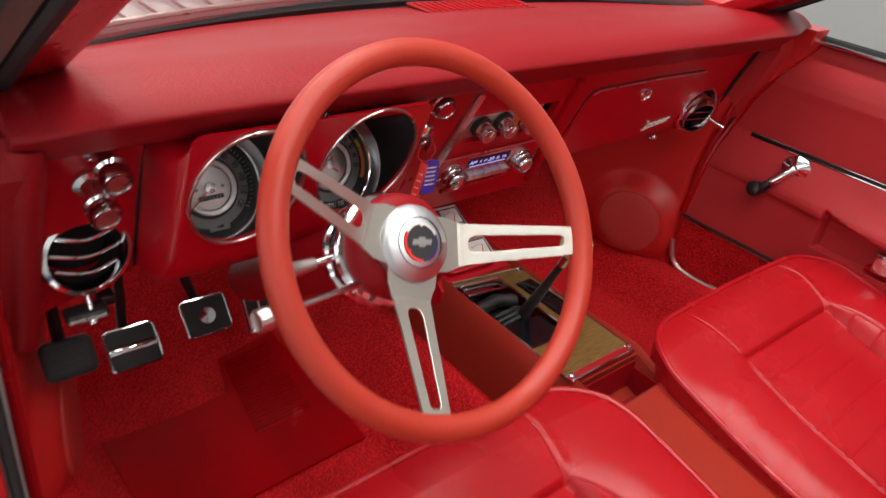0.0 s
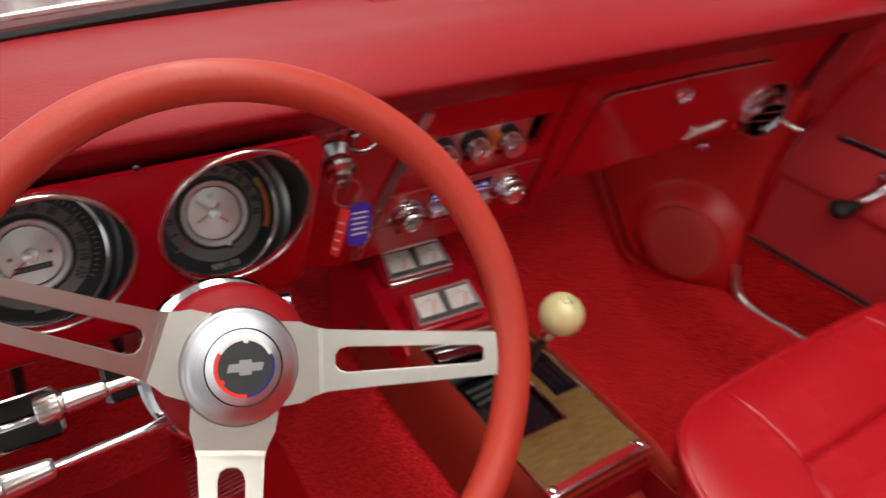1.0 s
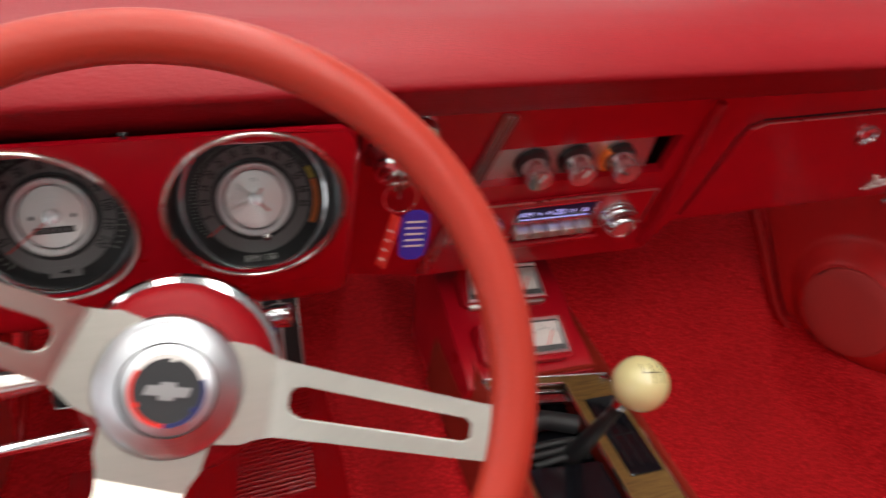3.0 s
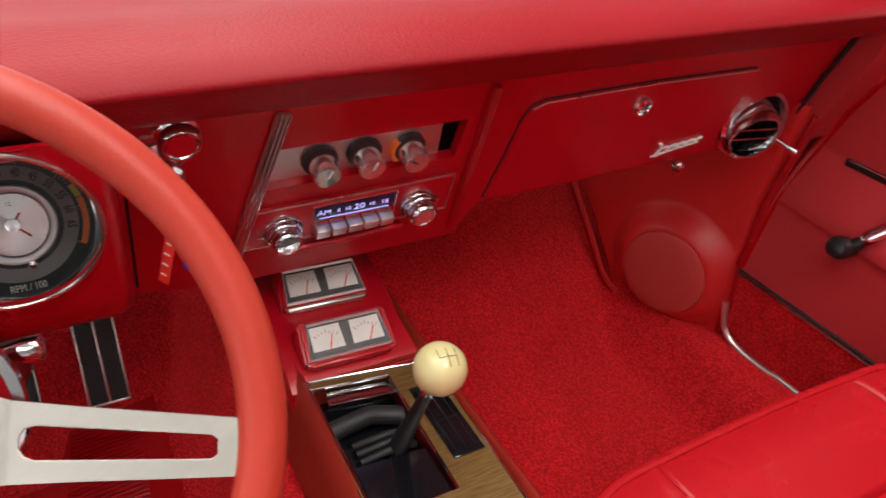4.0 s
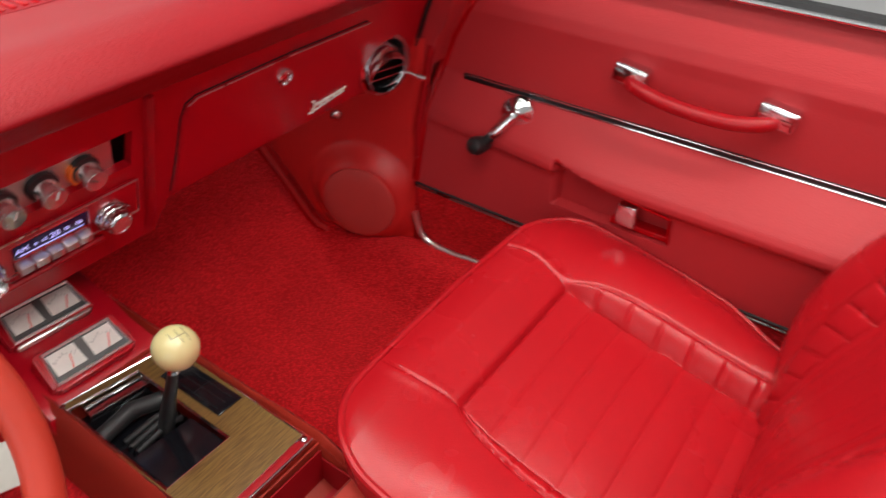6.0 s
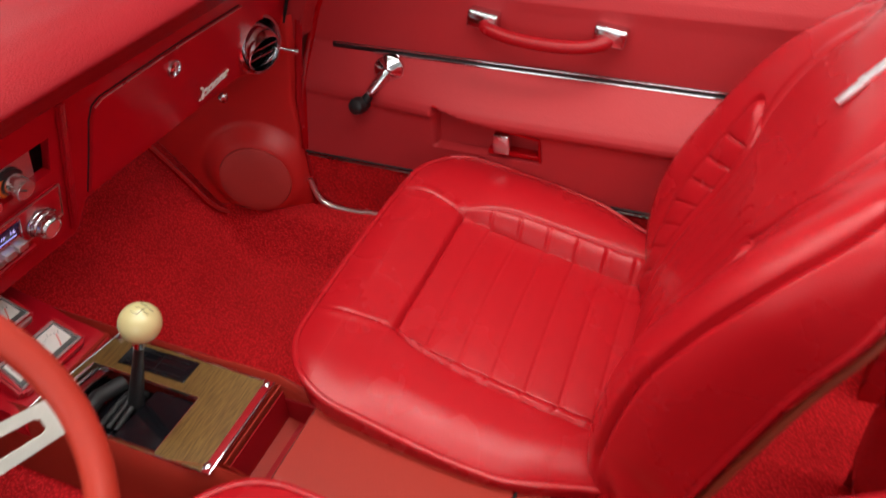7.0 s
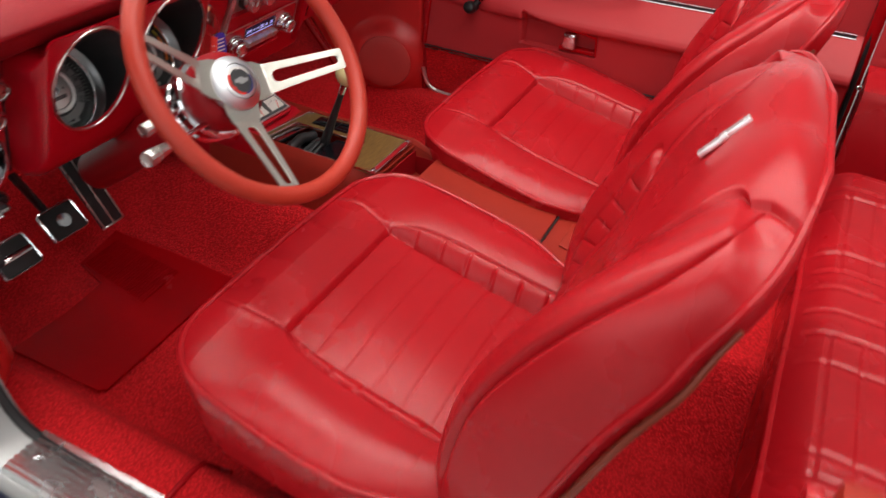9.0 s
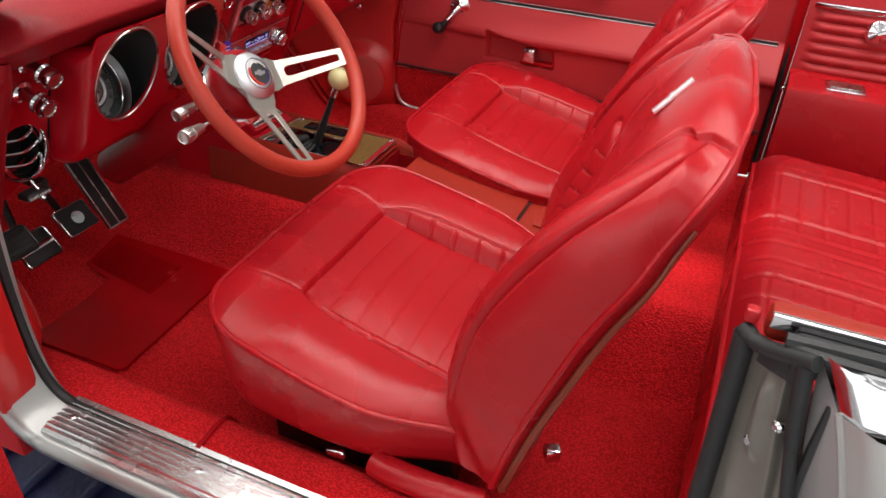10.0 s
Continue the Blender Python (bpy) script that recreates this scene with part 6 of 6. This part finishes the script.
def fluted_knob(size):
    """Tapered control knob with flutes and a ringed end cap."""
    rows = [(0.0055, -0.046, 0), (0.0068, -0.044, 0), (0.0072, -0.042, 1), (0.0098, -0.018, 1), (0.0102, -0.016, 0), (0.0085, -0.015, 0), (0.0085, -0.013, 0), (0.0112, -0.012, 0), (0.0115, -0.010, 1), (0.0115, 0.002, 1), (0.0100, 0.004, 0), (0.0080, 0.003, 0), (0.0, 0.0035, 0)]

    def skin(u, v):
        r, z, cut = rows[int(round(v * (len(rows) - 1)))]
        a = 2 * math.pi * u
        r *= 1 - 0.05 * cut * (0.5 + 0.5 * math.cos(14 * a))
        return Vector((r * math.cos(a), r * math.sin(a), z)) * size
    return sheet(skin, 112, len(rows) - 1, close_u=True)


def column():
    ob = thing("steering_column", "red steering column with chrome collar and control stalks", "steering column", (-0.36, -0.1, 0.55))
    m = WHEEL
    part("shroud", moved(lathe([(0.030, -0.066), (0.046, -0.068), (0.053, -0.073), (0.0575, -0.088), (0.053, -0.118)], 48), m), COLUMN, ob, "red shroud")
    part("collar", moved(lathe([(0.052, -0.108), (0.061, -0.111), (0.063, -0.115), (0.061, -0.120), (0.056, -0.124), (0.055, -0.143), (0.058, -0.146), (0.058, -0.152), (0.049, -0.157)], 48), m), CHROME, ob, "chrome collar")
    part("tube", moved(lathe([(0.040, -0.157), (0.038, -0.30), (0.036, -0.50)], 36), m), COLUMN, ob)
    tip = Vector((-0.527, -0.267, 0.591))
    root = m @ Vector((-0.044, -0.026, -0.105))
    d = (tip - root).normalized()
    part("turn_stalk", tube([root, tip - d * 0.01], [0.0040, 0.0033], 12), CHROME, ob, "long chrome stalk")
    part("stalk_knob", moved(fluted_knob(1.0), aim(tip, d)), SATIN, ob, "fluted chrome knob")
    tip2 = Vector((-0.480, -0.214, 0.596))
    root2 = m @ Vector((-0.044, 0.008, -0.122))
    d2 = (tip2 - root2).normalized()
    part("tilt_stalk", tube([root2, tip2], [0.0045, 0.0050], 12), CHROME, ob, "short chrome stalk")
    part("stalk_knob", moved(fluted_knob(0.92), aim(tip2, d2)), SATIN, ob, "fluted chrome knob")
    part("hazard_knob", moved(lathe([(0.005, -0.020), (0.007, -0.008), (0.009, -0.004), (0.009, 0.007), (0.006, 0.009), (0, 0.009)], 24, cap=False), aim((-0.291, -0.175, 0.592), (1, -0.25, 0.1))), CHROME, ob, "chrome hazard knob")


column()

# ---- centre console ----
def console():
    ob = thing("center_console", "orange red centre console with wood plate and storage lid", "center console", (0.03, -0.2, 0.10))

    def top_z(y):
        return curve_at([(-0.82, 0.235), (-0.645, 0.264), (-0.36, 0.308), (-0.31, 0.328), (-0.03, 0.334), (0.02, 0.336), (0.25, 0.345)], y)[0]

    def body(u, v):
        y = -0.82 + 0.92 * v
        z = top_z(y)
        wide = curve_at([(-0.82, 0.058), (-0.40, 0.068), (-0.25, 0.082), (0.0, 0.080), (0.25, 0.080)], y)[0]
        row = [(-1.30, -0.22), (-1.26, -0.14), (-1.20, -0.065), (-1.13, -0.024), (-1.06, 0.001), (-0.98, 0.010), (-0.93, 0.006), (-0.90, 0.0), (0.90, 0.0), (0.93, 0.006), (0.98, 0.010), (1.06, 0.001), (1.13, -0.024), (1.20, -0.065), (1.26, -0.14), (1.30, -0.22)]
        kx, dz = row[int(round(u * 15))]
        rise = smooth((y + 0.39) / 0.05)
        if dz > 0:
            dz *= rise
        if abs(kx) <= 0.90 and -0.240 < y < -0.035:
            dz -= 0.040
        if abs(kx) <= 0.90 and -0.366 < y < -0.312:
            dz -= 0.060
        return Vector((0.018 + (0.014 * smooth((-0.2 - y) / 0.2)) + wide * kx, y, max(0.04, z + dz)))
    part("body", sheet(body, 15, 120), CONSOLE, ob, angle=60)
    # wood plate
    mp = Matrix.Translation((0.014, -0.165, 0.334))
    wood = part("wood_plate", moved(prism([(-0.077, 0.138), (0.078, 0.115), (0.072, -0.132), (-0.074, -0.134)], 0.0, 0.004, holes=[[(-0.070, 0.125), (0.021, 0.112), (0.018, -0.064), (-0.070, -0.063)]]), mp), WOOD, ob, "walnut grained plate")
    part("edge_trim", moved(tube([(-0.077, 0.138, 0.004), (0.078, 0.115, 0.004), (0.072, -0.132, 0.004), (-0.074, -0.134, 0.004)], 0.0018, 6, closed=True), mp), CHROME, wood)
    part("rear_strip", moved(box(-0.074, 0.074, -0.143, -0.133, 0.001, 0.0048, 0.001), mp), COLUMN, wood, "dark red strip with bright edge")
    part("rear_chrome", moved(box(-0.074, 0.074, -0.1462, -0.1436, 0.001, 0.0062, 0.001), mp), CHROME, wood)
    for x, y in ((-0.066, -0.1375), (0.066, -0.1375), (-0.072, 0.131), (0.070, 0.108)):
        part("screw", moved(lathe([(0.005, 0.004), (0.0045, 0.008), (0.002, 0.009)], 12), mp @ Matrix.Translation((x, y, 0))), CHROME, wood)
    plate = part("shift_plate", moved(prism([(-0.072, 0.128), (0.023, 0.114), (0.020, -0.066), (-0.072, -0.066)], -0.030, -0.024), mp), GLOSSBLACK, ob, "gloss black shifter opening")
    part("plate_frame", moved(tube([(-0.070, 0.125, 0.003), (0.021, 0.112, 0.003), (0.018, -0.064, 0.003), (-0.070, -0.063, 0.003)], 0.0022, 6, closed=True), mp), CHROME, plate, "chrome frame")
    part("rear_cover", moved(prism([(-0.066, 0.010), (0.016, 0.004), (0.016, -0.060), (-0.067, -0.059)], -0.012, -0.004, 0.002), mp), GLOSSBLACK, plate)
    part("chrome_wall", moved(box(-0.070, 0.022, 0.090, 0.118, -0.012, -0.002, 0.002), mp @ Matrix.Rotation(radians(-8), 4, "Z")), CHROME, plate)
    part("boot_roll", moved(tube([(-0.066, 0.070, -0.012), (-0.02, 0.072, -0.006), (0.016, 0.062, -0.012)], 0.011, 14), mp), RUBBER, plate)
    for k in range(3):
        part("boot_fold", moved(tube(spline([(-0.050, 0.045 - 0.012 * k, -0.016), (-0.012, 0.036 - 0.010 * k, -0.004), (0.012, 0.042 - 0.010 * k, -0.016)], 5), 0.0045, 10), mp), RUBBER, plate)
    pat = part("pattern_plate", moved(box(0.032, 0.069, -0.030, 0.080, 0.003, 0.006, 0.001), mp), GLOSSBLACK, ob, "black shift pattern plate")
    for k, (x0, x1, y0, y1) in enumerate(((0.038, 0.0392, -0.02, 0.07), (0.050, 0.0512, -0.02, 0.07), (0.061, 0.0622, -0.02, 0.07), (0.037, 0.064, 0.022, 0.0235))):
        part("mark", moved(box(x0, x1, y0, y1, 0.006, 0.0064), mp), DIAL, pat)
    # storage bin and lid
    part("bin_rim", moved(tube([(-0.036, -0.312, 0.327), (0.094, -0.312, 0.327), (0.094, -0.367, 0.308), (-0.036, -0.367, 0.308)], 0.0018, 6, closed=True), Matrix.Identity(4)), CONSOLE, ob)
    part("bin", joined(box(-0.034, 0.092, -0.364, -0.315, 0.252, 0.259), box(-0.034, 0.092, -0.3165, -0.3145, 0.255, 0.318), box(-0.034, 0.092, -0.3645, -0.3625, 0.255, 0.303), box(-0.035, -0.033, -0.364, -0.315, 0.255, 0.304), box(0.091, 0.093, -0.364, -0.315, 0.255, 0.304)), COLUMN, ob, "dark open storage bin")

    def lid(u, v):
        y = -0.370 - 0.272 * v
        x = -0.032 + 0.130 * u
        edge = min(u, 1 - u) * 0.13
        return Vector((x, y, top_z(y) + 0.007 - 0.007 * (1 - smooth(edge / 0.008)) + 0.001 * math.sin(math.pi * v)))
    part("lid", sheet(lid, 40, 30), CONSOLE, ob, "orange red storage lid", angle=80)
    # near-black tubes colour in the shade of the lid's gaps
    part("lid_gap", tube([(-0.034, -0.369, top_z(-0.369) + 0.003), (0.100, -0.369, top_z(-0.369) + 0.003)], 0.0018, 6), GAP_SHADE, ob)
    part("lid_gap", tube([(-0.036, -0.645, top_z(-0.645) + 0.003), (0.102, -0.645, top_z(-0.645) + 0.003)], 0.0022, 6), GAP_SHADE, ob)
    part("ash_lid", moved(box(-0.010, 0.075, -0.045, 0.045, 0, 0.004, 0.002), Matrix.Translation((0.01, -0.72, top_z(-0.72) + 0.001)) @ Matrix.Rotation(radians(9.4), 4, "X")), CONSOLE, ob)
    return ob


CONSOLE_BODY = console()


def gauge_pods():
    """Two pairs of small gauges stepped up the console's front."""
    for y, z, wide in ((0.082, 0.388, 0.058), (0.000, 0.366, 0.058)):
        ob = thing("gauge_pod", "red pod with two white faced gauges in a bright frame", "gauge", (0.004, y, z), group="console gauges")
        m = Matrix.Translation((0.004, y, z)) @ Matrix.Rotation(radians(32), 4, "X") @ Matrix.Rotation(radians(-2), 4, "Z") @ Matrix.Scale(0.86, 4)
        outer = [(-wide - 0.008, -0.030), (wide + 0.008, -0.030), (wide + 0.006, 0.026), (wide, 0.032), (-wide, 0.032), (-wide - 0.006, 0.026)]
        part("housing", moved(prism(outer, -0.045, 0.006, 0.004), m), PAINT, ob, "red housing")
        part("frame", moved(tube([(-wide, -0.024, 0.007), (wide, -0.024, 0.007), (wide - 0.006, 0.025, 0.007), (-wide + 0.006, 0.025, 0.007)], 0.0026, 6, closed=True), m), RINGMETAL, ob, "bright frame")
        part("glass_face", moved(prism([(-wide, -0.024), (wide, -0.024), (wide - 0.006, 0.025), (-wide + 0.006, 0.025)], 0.004, 0.0066), m), PODFACE, ob, "dark grey gauge face")
        part("front_lip", moved(box(-wide, wide, -0.034, -0.027, -0.012, 0.004, 0.003), m), SATIN if y > 0.05 else PAINT, ob)
        for sx in (-1, 1):
            g = part("dial", moved(prism([(sx * 0.0285 - 0.0225, -0.014), (sx * 0.0285 + 0.0225, -0.014), (sx * 0.0285 + 0.021, 0.020), (sx * 0.0285 - 0.021, 0.020)], 0.0066, 0.0074), m), FACEWHITE, ob, "white dial")
            a = -18 if sx < 0 else -28
            part("pointer", moved(box(-0.0008, 0.0008, -0.002, 0.020, 0.0074, 0.0082), m @ Matrix.Translation((sx * 0.0285 + 0.002, -0.012, 0)) @ Matrix.Rotation(radians(a), 4, "Z")), REDINK, g, "red pointer")
            for k in range(7):
                part("tick", moved(box(-0.0004, 0.0004, 0.022, 0.0255 if k % 3 else 0.0275, 0.0074, 0.0079), m @ Matrix.Translation((sx * 0.0285, -0.013, 0)) @ Matrix.Rotation(radians(-39 + 13 * k), 4, "Z")), DIALBAND, g)
    part("front_riser", extrude_x([(-0.025, 0.20), (-0.032, 0.330), (-0.015, 0.342), (0.03, 0.350), (0.06, 0.365), (0.12, 0.380), (0.20, 0.39), (0.20, 0.2)], -0.074, 0.086, 1), PAINT, CONSOLE_BODY, "glossy dark red riser under the gauges")


gauge_pods()


def shifter():
    ob = thing("gear_shifter", "black gear lever with a round ivory knob", "gear shifter", (0.006, -0.148, 0.31))
    base, ball = Vector((0.004, -0.142, 0.315)), Vector((0.006, -0.214, 0.496))
    d = (ball - base).normalized()
    part("lever", tube([base, base + d * 0.06, base + d * 0.13, ball - d * 0.02], [0.011, 0.009, 0.006, 0.006], 12), BLACK, ob, "black lever")
    part("collar", moved(lathe([(0.0075, -0.046), (0.008, -0.022)], 16), aim(ball, d)), CHROME, ob)
    k = part("knob", moved(lathe([(0.0, -0.0262), (0.010, -0.0245), (0.019, -0.018), (0.025, -0.008), (0.0262, 0.0), (0.025, 0.008), (0.0215, 0.015), (0.016, 0.0208), (0.009, 0.0246), (0.0, 0.0262)], 40, cap=False), aim(ball, (0, -0.35, 1)) @ Matrix.Scale(0.94, 4)), IVORY, ob, "ivory ball knob", angle=80)
    mk = aim(ball, (0.05, -0.45, 1)) @ Matrix.Rotation(radians(168), 4, "Z")

    def on_ball(x, y):
        return mk @ Vector((x, y, math.sqrt(0.0249 ** 2 - x * x - y * y)))
    for line in ([(-0.008, -0.009), (-0.008, 0.009)], [(0.0, -0.009), (0.0, 0.009)], [(0.008, -0.009), (0.008, 0.0)], [(-0.008, 0.0), (0.008, 0.0)]):
        (xa, ya), (xb, yb) = line
        part("engraving", tube([on_ball(xa + (xb - xa) * t / 6, ya + (yb - ya) * t / 6) for t in range(7)], 0.00032, 6), INK, k)


shifter()

# ---- pedals and floor mats ----
def pedal(name, label, c, w, h, tilt, arm_top, mat_pad=RUBBER, ribs=0, band=False, dot=False, turn=0):
    ob = thing(name, label, "pedal", c, group="foot pedals")
    m = Matrix.Translation(c) @ Matrix.Rotation(radians(turn), 4, "Z") @ Matrix.Rotation(radians(tilt), 4, "X")
    pad = part("pad", moved(box(-w / 2, w / 2, -h / 2, h / 2, -0.010, 0.006, 0.005, 3), m), mat_pad, ob, "black rubber pad")
    part("rim", moved(tube([(x, y, 0.003) for x, y in round_rect(-w / 2, w / 2, -h / 2, h / 2, 0.008, 3)], 0.0024, 8, closed=True), m), CHROME if band or dot else BLACK, pad)
    if band:
        part("band", moved(box(-w / 2 + 0.002, w / 2 - 0.002, -0.006, 0.006, 0.005, 0.0085, 0.001), m), CHROME, pad)
    if dot:
        part("disc", moved(lathe([(0.015, 0.005), (0.014, 0.0085), (0, 0.009)], 24, cap=False), m), CHROME, pad)
    for k in range(ribs):
        y = -h / 2 + (k + 0.7) * h / ribs
        part("rib", moved(box(-w / 2 + 0.006, w / 2 - 0.006, y - 0.002, y + 0.002, 0.005, 0.009, 0.001), m), mat_pad, pad)
    part("arm", tube(spline([m @ Vector((0, 0, -0.008)), m @ Vector((0, 0.03, -0.03)), Vector(arm_top)], 5), 0.008, 8), BLACK, ob)
    return ob


pedal("parking_brake", "black ribbed parking brake pedal under the dashboard", (-0.627, 0.047, 0.366), 0.058, 0.046, 50, (-0.62, 0.16, 0.48), ribs=5)
pedal("clutch_pedal", "black clutch pedal with a bright band", (-0.514, 0.168, 0.254), 0.075, 0.062, 48, (-0.49, 0.28, 0.48), band=True)
pedal("brake_pedal", "black brake pedal with a bright disc", (-0.377, 0.216, 0.233), 0.076, 0.062, 50, (-0.44, 0.31, 0.46), dot=True)


def accelerator():
    ob = thing("accelerator", "long black accelerator pedal with bright edges", "pedal", (-0.26, 0.27, 0.2), group="foot pedals")
    m = Matrix.Translation((-0.260, 0.280, 0.222)) @ Matrix.Rotation(radians(58), 4, "X")
    part("pad", moved(box(-0.027, 0.027, -0.085, 0.085, -0.006, 0.006, 0.003), m), RUBBER, ob)
    for x in (-0.026, 0.0, 0.026):
        part("trim", moved(box(x - 0.0018, x + 0.0018, -0.083, 0.083, 0.005, 0.008, 0.001), m), SATIN, ob)
    part("foot_trim", moved(box(-0.027, 0.027, -0.087, -0.083, 0.0, 0.008, 0.001), m), SATIN, ob)
    part("rod", tube([m @ Vector((0, 0.06, -0.006)), (-0.26, 0.38, 0.36)], 0.006, 8), BLACK, ob)


accelerator()


def brake_release():
    ob = thing("brake_release", "black brake release handle with white lettering", "handle", (-0.616, 0.0, 0.47))
    part("handle", box(-0.638, -0.592, -0.035, -0.008, 0.470, 0.482, 0.005, 3), BLACK, ob)
    m = Matrix.Translation((-0.616, -0.0352, 0.476)) @ Matrix.Rotation(radians(80), 4, "X")
    text("BRAKE RELEASE", 0.0056, m, WHITE, ob, "lettering", 0.0004)
    part("stem", box(-0.596, -0.578, -0.012, 0.08, 0.469, 0.483, 0.003), BLACK, ob)


brake_release()


def floor_mat():
    ob = thing("floor_mat", "dark red vinyl floor mat with ribbed heel patch", "floor mat", (-0.4, 0.1, 0.05))
    edge = [(-0.572, 0.192), (-0.566, -0.030), (-0.556, -0.042), (-0.20, -0.026), (-0.195, 0.12), (-0.200, 0.318), (-0.325, 0.292), (-0.350, 0.200), (-0.45, 0.188)]
    bm = prism(edge, 0.0, 0.005)
    bmesh.ops.triangulate(bm, faces=bm.faces[:])
    for _ in range(4):
        bmesh.ops.subdivide_edges(bm, edges=[e for e in bm.edges if e.calc_length() > 0.03], cuts=1)
        bmesh.ops.triangulate(bm, faces=bm.faces[:])
    for v in bm.verts:
        v.co.z += floor_z(v.co.x, v.co.y) + 0.006
    part("mat", bm, MAT, ob, angle=80)
    for k in range(26):
        y = 0.080 + k * 0.0080
        xa, xb = -0.353 + (y - 0.080) * 0.15, -0.242 + (y - 0.080) * 0.09
        part("rib", tube([(xa, y, floor_z(xa, y) + 0.0125), (xb, y + 0.008, floor_z(xb, y + 0.008) + 0.0125)], 0.0024, 6), MAT, ob)


floor_mat()
